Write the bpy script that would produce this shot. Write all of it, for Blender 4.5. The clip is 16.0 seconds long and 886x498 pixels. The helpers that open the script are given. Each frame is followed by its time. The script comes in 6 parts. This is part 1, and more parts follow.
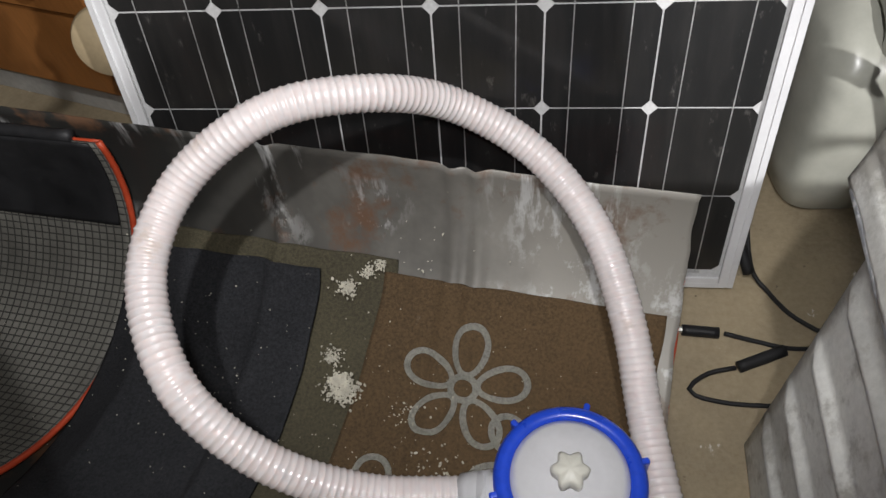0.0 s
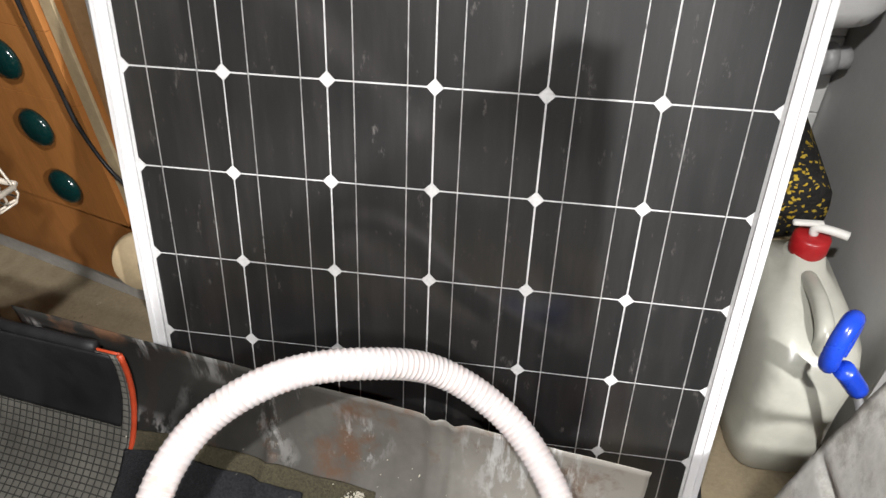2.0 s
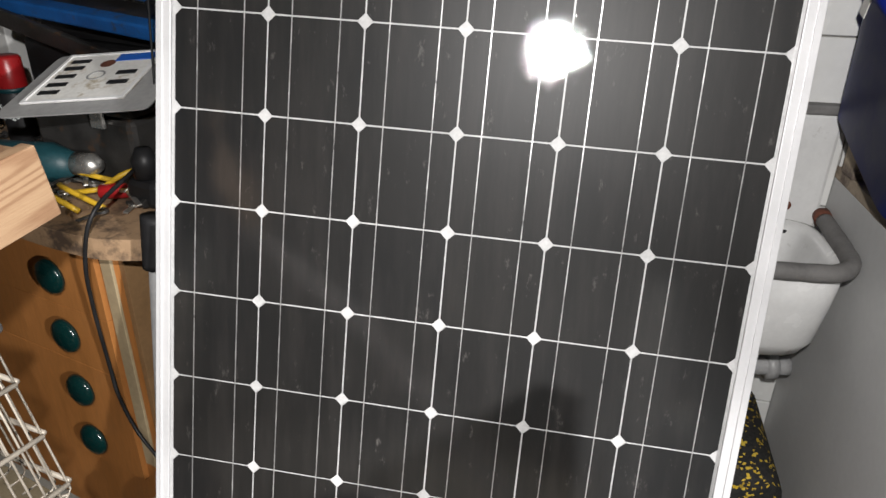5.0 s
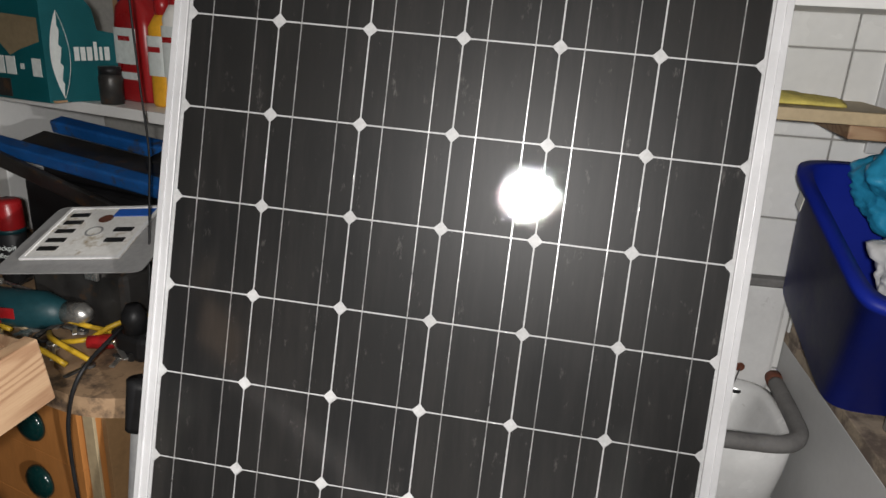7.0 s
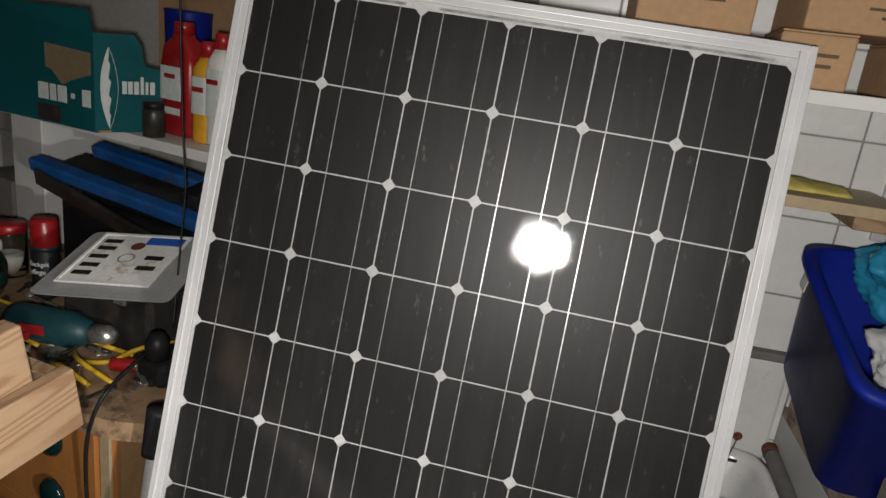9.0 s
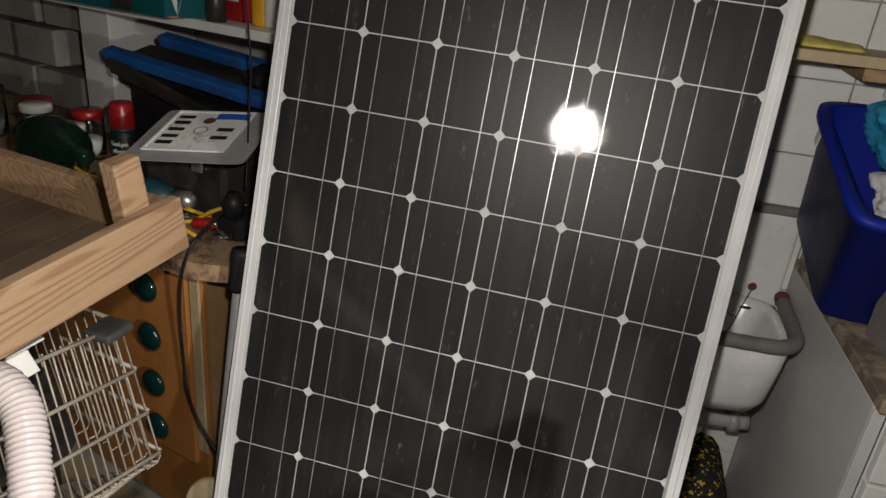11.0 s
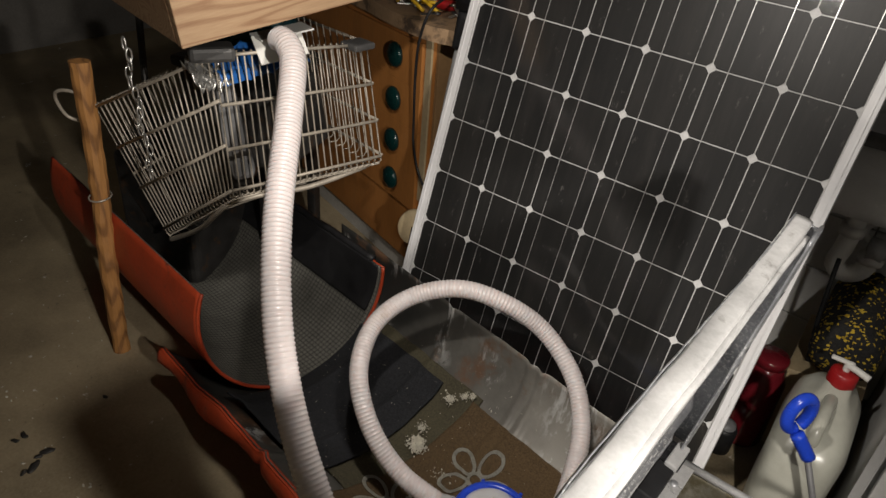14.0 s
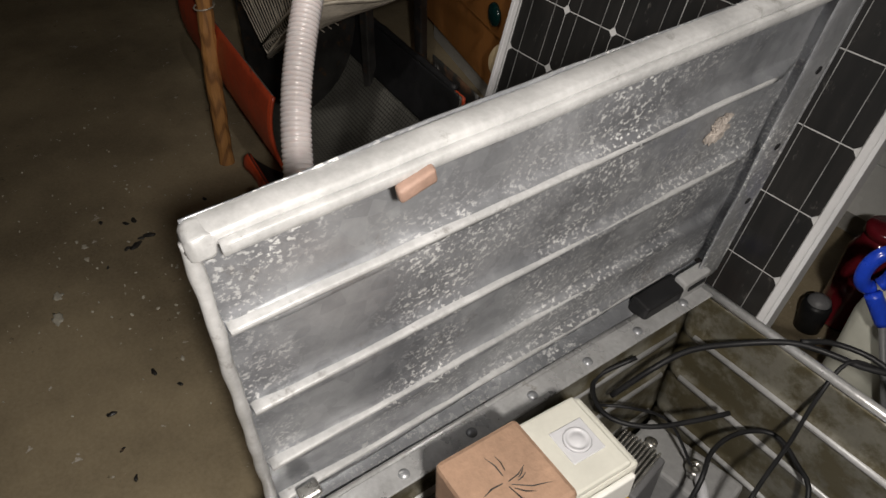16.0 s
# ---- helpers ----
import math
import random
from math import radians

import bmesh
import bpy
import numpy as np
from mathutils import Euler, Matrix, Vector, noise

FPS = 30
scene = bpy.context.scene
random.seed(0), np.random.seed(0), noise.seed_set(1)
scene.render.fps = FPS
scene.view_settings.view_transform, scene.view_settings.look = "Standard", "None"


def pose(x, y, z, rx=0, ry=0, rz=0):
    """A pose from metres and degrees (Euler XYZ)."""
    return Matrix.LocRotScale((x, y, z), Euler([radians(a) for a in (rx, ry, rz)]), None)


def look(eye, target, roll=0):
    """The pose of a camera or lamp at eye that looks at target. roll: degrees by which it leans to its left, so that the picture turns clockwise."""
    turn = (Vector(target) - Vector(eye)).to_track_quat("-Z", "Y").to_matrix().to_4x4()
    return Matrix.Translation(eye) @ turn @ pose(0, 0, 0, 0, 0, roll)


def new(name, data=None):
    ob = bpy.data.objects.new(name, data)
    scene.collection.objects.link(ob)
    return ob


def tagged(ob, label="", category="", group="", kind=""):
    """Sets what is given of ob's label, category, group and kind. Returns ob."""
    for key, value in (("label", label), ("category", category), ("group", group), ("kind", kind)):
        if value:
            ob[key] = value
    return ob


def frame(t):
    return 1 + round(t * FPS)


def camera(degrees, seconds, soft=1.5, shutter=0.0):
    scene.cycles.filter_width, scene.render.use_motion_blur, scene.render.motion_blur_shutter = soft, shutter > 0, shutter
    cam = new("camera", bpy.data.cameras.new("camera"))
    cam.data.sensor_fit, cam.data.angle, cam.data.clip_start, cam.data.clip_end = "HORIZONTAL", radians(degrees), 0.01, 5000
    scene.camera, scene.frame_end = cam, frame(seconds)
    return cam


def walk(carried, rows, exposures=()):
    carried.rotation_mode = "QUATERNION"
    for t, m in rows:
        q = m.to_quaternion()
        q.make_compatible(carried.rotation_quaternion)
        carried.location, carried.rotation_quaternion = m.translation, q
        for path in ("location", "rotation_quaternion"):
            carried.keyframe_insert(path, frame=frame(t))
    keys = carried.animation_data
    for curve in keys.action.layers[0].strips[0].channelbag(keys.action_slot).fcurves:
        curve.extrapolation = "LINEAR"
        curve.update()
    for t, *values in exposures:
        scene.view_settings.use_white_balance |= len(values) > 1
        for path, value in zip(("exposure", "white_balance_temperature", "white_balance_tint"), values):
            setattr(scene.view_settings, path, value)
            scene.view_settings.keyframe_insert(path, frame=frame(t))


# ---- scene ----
cam = camera(66.0, 16.0)
PATH = [
    (0, (0.134, -0.566, 0.867), (-0.15, 0.594, -0.738), -11.4),
    (0.5, (0.122, -0.567, 0.896), (-0.123, 0.729, -0.608), -8.2),
    (1, (0.135, -0.557, 0.939), (-0.143, 0.824, -0.48), -7.4),
    (1.5, (0.136, -0.548, 0.989), (-0.115, 0.887, -0.381), -5.0),
    (2, (0.139, -0.541, 1.037), (-0.107, 0.943, -0.281), -2.4),
    (2.5, (0.136, -0.535, 1.077), (-0.112, 0.994, -0.187), -2.0),
    (3, (0.133, -0.534, 1.122), (-0.13, 1.039, -0.086), -1.5),
    (3.5, (0.135, -0.545, 1.168), (-0.128, 1.071, 0.02), -1.3),
    (4, (0.144, -0.561, 1.215), (-0.124, 1.114, 0.154), -0.5),
    (6.3, (0.15, -0.582, 1.377), (-0.092, 1.264, 0.648), 2.8),
    (6.5, (0.15, -0.583, 1.398), (-0.083, 1.27, 0.683), 3.0),
    (7, (0.155, -0.592, 1.429), (-0.083, 1.285, 0.78), 3.1),
    (7.5, (0.153, -0.604, 1.458), (-0.081, 1.293, 0.87), 3.9),
    (8, (0.151, -0.612, 1.486), (-0.076, 1.295, 0.926), 5.6),
    (8.2, (0.146, -0.617, 1.488), (-0.076, 1.296, 0.946), 6.5),
    (10.3, (0.152, -0.682, 1.473), (-0.216, 1.159, 0.784), 5.6),
    (10.5, (0.159, -0.708, 1.458), (-0.208, 1.127, 0.751), 5.2),
    (11, (0.168, -0.805, 1.417), (-0.168, 1.001, 0.625), 5.7),
    (11.5, (0.203, -0.874, 1.378), (-0.119, 0.883, 0.481), 6.2),
    (12, (0.281, -0.896, 1.322), (-0.187, 0.776, 0.33), 5.2),
    (12.5, (0.343, -0.931, 1.291), (-0.324, 0.636, 0.242), 3.6),
    (13, (0.374, -0.976, 1.273), (-0.404, 0.519, 0.197), 4.2),
    (13.5, (0.428, -1.042, 1.261), (-0.457, 0.393, 0.185), 5.7),
    (14, (0.476, -1.064, 1.247), (-0.471, 0.341, 0.184), 5.2),
    (14.5, (0.509, -1.045, 1.214), (-0.442, 0.316, 0.099), 5.7),
    (15, (0.601, -0.996, 1.162), (-0.38, 0.215, -0.092), 5.1),
    (15.5, (0.686, -0.971, 1.141), (-0.451, 0.045, -0.153), 2.3),
    (16, (0.697, -0.951, 1.096), (-0.477, 0.004, -0.211), 1.2),
]
EXPOSURES = [(0, 0.95, 6050, 10), (0.5, 1.1, 6080, 10), (1, 1.1, 6100, 10), (1.5, 1.15, 6120, 10), (2, 1.7, 6150, 10), (3, 1.8, 6150, 10), (4, 1.65, 6150, 10), (6.5, 1.1, 6200, 10), (8, 0.95, 6250, 10),
             (10.5, 0.35, 6500, 10), (11.5, 0.4, 6600, 10), (13, 0.35, 6650, 10), (14, 0.35, 6700, 10), (15, 0.0, 6600, 10), (16, -0.2, 6550, 10)]
walk(cam, [(t, look(eye, target, roll)) for t, eye, target, roll in PATH], EXPOSURES)

# ---- light: a small hand-held lamp close to the eye, in a dark cellar ----
world = bpy.data.worlds.new("world")
scene.world = world
world.use_nodes = True
world.node_tree.nodes["Background"].inputs[0].default_value = (0.03, 0.032, 0.04, 1)
world.node_tree.nodes["Background"].inputs[1].default_value = 0.12


def lamp(name, at, watts, size, aim=None, cone=None, blend=0.6):
    data = bpy.data.lights.new(name, "SPOT" if cone else "POINT")
    data.energy, data.shadow_soft_size, data.color = watts, size, (1.0, 0.945, 0.88)
    if cone:
        data.spot_size, data.spot_blend = radians(cone), blend
    ob = new(name, data)
    ob.matrix_world = look(at, aim or (at[0], at[1] + 1, at[2]))
    return ob


lamp("torch_lamp", (0.15, -0.67, 1.46), 24, 0.018, (-0.12, 0.45, 1.08), 134, 0.55)
lamp("torch_lamp_floor", (0.12, -0.572, 0.925), 6.6, 0.02, (-0.05, -0.10, 0.15), 78, 0.35)
lamp("torch_lamp_low", (0.86, -0.975, 1.19), 46, 0.02, (-0.24, -0.80, 0.12), 116, 0.35)


# ---- materials ----
def shade(name, build, rough=0.6, metal=0.0, coat=0.0, spec=0.5):
    m = bpy.data.materials.new(name)
    m.use_nodes = True
    nt = m.node_tree
    b = nt.nodes["Principled BSDF"]
    b.inputs["Roughness"].default_value = rough
    b.inputs["Metallic"].default_value = metal
    b.inputs["Coat Weight"].default_value = coat
    b.inputs["Coat Roughness"].default_value = 0.036
    b.inputs["Specular IOR Level"].default_value = spec
    build(nt, b)
    return m


def rgb(c):
    return (c[0], c[1], c[2], 1.0)


def coords(nt, kind="Object"):
    return nt.nodes.new("ShaderNodeTexCoord").outputs[kind]


def noise_of(nt, scale, detail=4.0, rough=0.55, stretch=None, vec=None, kind="Object"):
    n = nt.nodes.new("ShaderNodeTexNoise")
    n.inputs["Scale"].default_value, n.inputs["Detail"].default_value, n.inputs["Roughness"].default_value = scale, detail, rough
    v = vec or coords(nt, kind)
    if stretch:
        mp = nt.nodes.new("ShaderNodeMapping")
        mp.inputs["Scale"].default_value = stretch
        nt.links.new(v, mp.inputs["Vector"])
        v = mp.outputs["Vector"]
    nt.links.new(v, n.inputs["Vector"])
    return n.outputs["Fac"]


def ramp(nt, fac, stops):
    r = nt.nodes.new("ShaderNodeValToRGB")
    el = r.color_ramp.elements
    while len(el) < len(stops):
        el.new(0.5)
    for e, (p, c) in zip(el, stops):
        e.position, e.color = p, rgb(c) if len(c) == 3 else c
    nt.links.new(fac, r.inputs["Fac"])
    return r.outputs["Color"]


def mix(nt, fac, a, b, kind="MIX"):
    m = nt.nodes.new("ShaderNodeMix")
    m.data_type, m.blend_type = "RGBA", kind
    for sock, v in ((m.inputs[0], fac), (m.inputs[6], a), (m.inputs[7], b)):
        if isinstance(v, (int, float)):
            sock.default_value = v
        elif isinstance(v, (tuple, list)):
            sock.default_value = rgb(v)
        else:
            nt.links.new(v, sock)
    return m.outputs[2]


def bump(nt, b, height, strength=0.3, dist=0.002):
    n = nt.nodes.new("ShaderNodeBump")
    n.inputs["Strength"].default_value, n.inputs["Distance"].default_value = strength, dist
    nt.links.new(height, n.inputs["Height"])
    nt.links.new(n.outputs["Normal"], b.inputs["Normal"])


def rough_from(nt, b, fac, lo, hi):
    r = nt.nodes.new("ShaderNodeMapRange")
    r.inputs["From Min"].default_value, r.inputs["From Max"].default_value = 0.3, 0.7
    r.inputs["To Min"].default_value, r.inputs["To Max"].default_value = lo, hi
    nt.links.new(fac, r.inputs["Value"])
    nt.links.new(r.outputs["Result"], b.inputs["Roughness"])


def worn(name, base, dark=0.6, light=1.15, scale=9.0, fine=90.0, rough=0.6, metal=0.0, relief=0.15, coat=0.0, stretch=None, dirt=None, dirt_at=0.62, spec=0.5, soft=0.0, grain=0.25):
    """Paint, plastic or plain stuff with broad tone changes, fine grain and, where given, dirt."""
    def build(nt, b):
        big = noise_of(nt, scale, 5, 0.6, stretch)
        small = noise_of(nt, fine, 3, 0.6, stretch)
        c = ramp(nt, big, [(0.3, [v * dark for v in base]), (0.7, [min(1, v * light) for v in base])])
        c = mix(nt, grain, c, ramp(nt, small, [(0.3, [v * 0.6 for v in base]), (0.7, [min(1, v * 1.25) for v in base])]))
        if dirt:
            d = noise_of(nt, scale * 1.7, 8, 0.7)
            c = mix(nt, ramp(nt, d, [(dirt_at - 0.06, (0, 0, 0)), (dirt_at + 0.05, (1, 1, 1))]), c, dirt)
        nt.links.new(c, b.inputs["Base Color"])
        rough_from(nt, b, big, max(0.02, rough - 0.1), min(1, rough + 0.12))
        if soft:
            b.inputs["Subsurface Weight"].default_value = soft
            b.inputs["Subsurface Radius"].default_value = (1.0, 0.85, 0.8)
            b.inputs["Subsurface Scale"].default_value = 0.006
        if relief:
            bump(nt, b, small, relief)
    return shade(name, build, rough, metal, coat, spec)


def wood(name, light, dark, scale=3.0, stretch=(1, 14, 14), rough=0.65, rings=12.0):
    def build(nt, b):
        field = noise_of(nt, 1.0, 1.5, 0.45, tuple(v * 0.62 + 0.55 for v in stretch))
        wide = nt.nodes.new("ShaderNodeMath")
        wide.operation = "MULTIPLY"
        wide.inputs[1].default_value = rings * 11.0
        nt.links.new(field, wide.inputs[0])
        wave = nt.nodes.new("ShaderNodeMath")
        wave.operation = "SINE"
        nt.links.new(wide.outputs[0], wave.inputs[0])
        w = nt.nodes.new("ShaderNodeMapRange")
        w.inputs["From Min"].default_value = -1.0
        nt.links.new(wave.outputs[0], w.inputs["Value"])
        grain = noise_of(nt, scale * 9, 6, 0.65, stretch)
        c = ramp(nt, w.outputs["Result"], [(0.1, light), (0.62, [0.8 * a + 0.2 * d for a, d in zip(light, dark)]), (0.95, dark)])
        c = mix(nt, 0.35, c, ramp(nt, grain, [(0.3, dark), (0.65, light)]))
        v = nt.nodes.new("ShaderNodeTexVoronoi")
        v.inputs["Scale"].default_value = 5.0
        nt.links.new(coords(nt), v.inputs["Vector"])
        c = mix(nt, ramp(nt, v.outputs["Distance"], [(0.05, (1, 1, 1)), (0.1, (0, 0, 0))]), c, [d * 0.45 for d in dark])
        nt.links.new(c, b.inputs["Base Color"])
        bump(nt, b, grain, 0.25)
    return shade(name, build, rough)


def cell_mat():
    def build(nt, b):
        big = noise_of(nt, 5, 4, 0.6)
        inf = nt.nodes.new("ShaderNodeObjectInfo")
        c = ramp(nt, big, [(0.3, (0.007, 0.0072, 0.0075)), (0.7, (0.013, 0.0128, 0.0125))])
        c = mix(nt, 0.5, c, ramp(nt, inf.outputs["Random"], [(0.0, (0.007, 0.0075, 0.0085)), (1.0, (0.014, 0.0135, 0.013))]))
        where = nt.nodes.new("ShaderNodeNewGeometry").outputs["Position"]
        streak = noise_of(nt, 34, 6, 0.7, (1, 0.3, 0.10), vec=where)
        c = mix(nt, ramp(nt, streak, [(0.44, (0, 0, 0)), (0.66, (0.05, 0.05, 0.05))]), c, (0.155, 0.14, 0.13))
        dust = noise_of(nt, 60, 8, 0.75, (1, 1, 0.35), vec=where)
        c = mix(nt, ramp(nt, dust, [(0.61, (0, 0, 0)), (0.72, (0.45, 0.45, 0.45))]), c, (0.18, 0.17, 0.16))
        nt.links.new(c, b.inputs["Base Color"])
        fine = noise_of(nt, 900, 2, 0.5)
        n = nt.nodes.new("ShaderNodeBump")
        n.inputs["Strength"].default_value, n.inputs["Distance"].default_value = 0.13, 0.0004
        nt.links.new(fine, n.inputs["Height"])
        nt.links.new(n.outputs["Normal"], b.inputs["Coat Normal"])
    return shade("silicon_under_glass", build, 0.47, 0, 1.0, 0.33)


def galvanised():
    def build(nt, b):
        v = nt.nodes.new("ShaderNodeTexVoronoi")
        v.inputs["Scale"].default_value = 70.0
        nt.links.new(coords(nt), v.inputs["Vector"])
        big = noise_of(nt, 6, 6, 0.65)
        c = ramp(nt, big, [(0.3, (0.15, 0.157, 0.172)), (0.68, (0.43, 0.44, 0.46))])
        one = nt.nodes.new("ShaderNodeSeparateColor")
        nt.links.new(v.outputs["Color"], one.inputs[0])
        c = mix(nt, 0.14, c, one.outputs[0], "SOFT_LIGHT")
        spots = noise_of(nt, 230, 5, 0.7, (1, 0.8, 1))
        patch = noise_of(nt, 7, 3, 0.5)
        s = mix(nt, ramp(nt, patch, [(0.42, (0, 0, 0)), (0.62, (1, 1, 1))]), (0, 0, 0), ramp(nt, spots, [(0.535, (0, 0, 0)), (0.59, (0.9, 0.9, 0.9))]))
        c = mix(nt, s, c, (0.72, 0.72, 0.71))
        dirt = noise_of(nt, 10, 8, 0.75)
        c = mix(nt, ramp(nt, dirt, [(0.6, (0, 0, 0)), (0.74, (0.7, 0.7, 0.7))]), c, (0.13, 0.11, 0.09))
        nt.links.new(c, b.inputs["Base Color"])
        m = ramp(nt, s, [(0.0, (0.5, 0.5, 0.5)), (0.8, (0.15, 0.15, 0.15))])
        nt.links.new(m, b.inputs["Metallic"])
        rough_from(nt, b, big, 0.30, 0.46)
        bump(nt, b, noise_of(nt, 30, 4, 0.6), 0.25, 0.003)
    return shade("galvanised_sheet", build, 0.45, 0.7)


def concrete():
    def build(nt, b):
        big = noise_of(nt, 2.2, 7, 0.65)
        c = ramp(nt, big, [(0.38, (0.20, 0.155, 0.085)), (0.62, (0.42, 0.335, 0.20))])
        fine = noise_of(nt, 120, 4, 0.7)
        c = mix(nt, 0.3, c, ramp(nt, fine, [(0.3, (0.13, 0.11, 0.085)), (0.7, (0.36, 0.32, 0.26))]))
        stain = noise_of(nt, 13, 9, 0.8)
        c = mix(nt, ramp(nt, stain, [(0.63, (0, 0, 0)), (0.68, (0.85, 0.85, 0.85))]), c, (0.045, 0.033, 0.022))
        drops = noise_of(nt, 24, 6, 0.7, (1, 0.8, 1))
        c = mix(nt, ramp(nt, drops, [(0.665, (0, 0, 0)), (0.685, (1, 1, 1))]), c, (0.62, 0.58, 0.52))
        nt.links.new(c, b.inputs["Base Color"])
        rough_from(nt, b, big, 0.55, 0.8)
        bump(nt, b, fine, 0.25, 0.002)
    return shade("concrete_floor", build, 0.7)


def lining():
    """Dark sheet that turns to bare grey metal with brown stains."""
    def build(nt, b):
        big = noise_of(nt, 3.0, 6, 0.6)
        g = nt.nodes.new("ShaderNodeSeparateXYZ")
        nt.links.new(coords(nt), g.inputs[0])
        a = nt.nodes.new("ShaderNodeMath")
        a.operation = "MULTIPLY_ADD"
        a.inputs[1].default_value, a.inputs[2].default_value = 0.9, 0.12
        nt.links.new(g.outputs["X"], a.inputs[0])
        s = nt.nodes.new("ShaderNodeMath")
        s.operation = "ADD"
        nt.links.new(a.outputs[0], s.inputs[0])
        nt.links.new(big, s.inputs[1])
        c = ramp(nt, s.outputs[0], [(0.2, (0.03, 0.03, 0.028)), (0.5, (0.11, 0.105, 0.095)), (0.8, (0.30, 0.285, 0.255))])
        rust = noise_of(nt, 8, 8, 0.7)
        c = mix(nt, ramp(nt, rust, [(0.53, (0, 0, 0)), (0.63, (0.8, 0.8, 0.8))]), c, (0.15, 0.08, 0.045))
        wipe = noise_of(nt, 26, 5, 0.7, (1.0, 1.0, 0.12))
        patch = noise_of(nt, 4.5, 2, 0.5)
        w = mix(nt, ramp(nt, patch, [(0.48, (0, 0, 0)), (0.56, (1, 1, 1))]), (0, 0, 0), ramp(nt, wipe, [(0.52, (0, 0, 0)), (0.6, (0.85, 0.85, 0.85))]))
        c = mix(nt, w, c, (0.55, 0.55, 0.54))
        nt.links.new(c, b.inputs["Base Color"])
        rough_from(nt, b, big, 0.3, 0.55)
        bump(nt, b, noise_of(nt, 45, 4, 0.6), 0.2)
    return shade("stained_lining", build, 0.45, 0.15)


def woven():
    def build(nt, b):
        br = nt.nodes.new("ShaderNodeTexBrick")
        br.offset = 0.0
        br.inputs["Scale"].default_value = 1.0
        br.inputs["Brick Width"].default_value, br.inputs["Row Height"].default_value = 0.0088, 0.0088
        br.inputs["Mortar Size"].default_value, br.inputs["Mortar Smooth"].default_value = 0.0011, 0.6
        nt.links.new(coords(nt, "UV"), br.inputs["Vector"])
        big = noise_of(nt, 7, 6, 0.65)
        c = ramp(nt, big, [(0.3, (0.075, 0.072, 0.062)), (0.7, (0.17, 0.165, 0.145))])
        c = mix(nt, br.outputs["Fac"], c, (0.028, 0.027, 0.024))
        nt.links.new(c, b.inputs["Base Color"])
        inv = nt.nodes.new("ShaderNodeInvert")
        nt.links.new(br.outputs["Fac"], inv.inputs["Color"])
        bump(nt, b, inv.outputs["Color"], 0.6, 0.002)
    return shade("woven_mesh_lining", build, 0.75)


def carpet(name, a, c2, lint=0.0):
    def build(nt, b):
        big = noise_of(nt, 5, 6, 0.65)
        pile = noise_of(nt, 260, 4, 0.7)
        c = ramp(nt, big, [(0.3, a), (0.7, c2)])
        c = mix(nt, 0.45, c, ramp(nt, pile, [(0.3, [v * 0.45 for v in a]), (0.7, [v * 1.5 for v in c2])]))
        dust = noise_of(nt, 30, 8, 0.75)
        c = mix(nt, ramp(nt, dust, [(0.66, (0, 0, 0)), (0.74, (lint, lint, lint))]), c, (0.4, 0.38, 0.33))
        nt.links.new(c, b.inputs["Base Color"])
        bump(nt, b, pile, 0.8, 0.003)
    return shade(name, build, 0.9, 0, 0, 0.2)


def specked():
    def build(nt, b):
        v = nt.nodes.new("ShaderNodeTexVoronoi")
        v.inputs["Scale"].default_value = 190.0
        mp = noise_of(nt, 40, 3, 0.6)
        nt.links.new(coords(nt), v.inputs["Vector"])
        hue = nt.nodes.new("ShaderNodeSeparateColor")
        nt.links.new(v.outputs["Color"], hue.inputs[0])
        c = ramp(nt, hue.outputs[0], [(0.0, (0.018, 0.018, 0.018)), (0.86, (0.03, 0.029, 0.027)), (0.88, (0.5, 0.33, 0.02)), (1.0, (0.62, 0.45, 0.06))])
        nt.links.new(c, b.inputs["Base Color"])
        bump(nt, b, mp, 0.8, 0.006)
    return shade("black_and_yellow_crumb_rubber", build, 0.85, 0, 0, 0.25)


def clear(name, tint=(0.9, 0.92, 0.9), rough=0.06):
    def build(nt, b):
        b.inputs["Base Color"].default_value = rgb(tint)
        b.inputs["Transmission Weight"].default_value = 1.0
        b.inputs["IOR"].default_value = 1.3
    return shade(name, build, rough)


def milky(name, base):
    def build(nt, b):
        big = noise_of(nt, 12, 6, 0.65)
        nt.links.new(ramp(nt, big, [(0.3, [v * 0.75 for v in base]), (0.7, base)]), b.inputs["Base Color"])
        b.inputs["Subsurface Weight"].default_value = 0.0
        bump(nt, b, noise_of(nt, 25, 3, 0.5), 0.12, 0.004)
    return shade(name, build, 0.28)


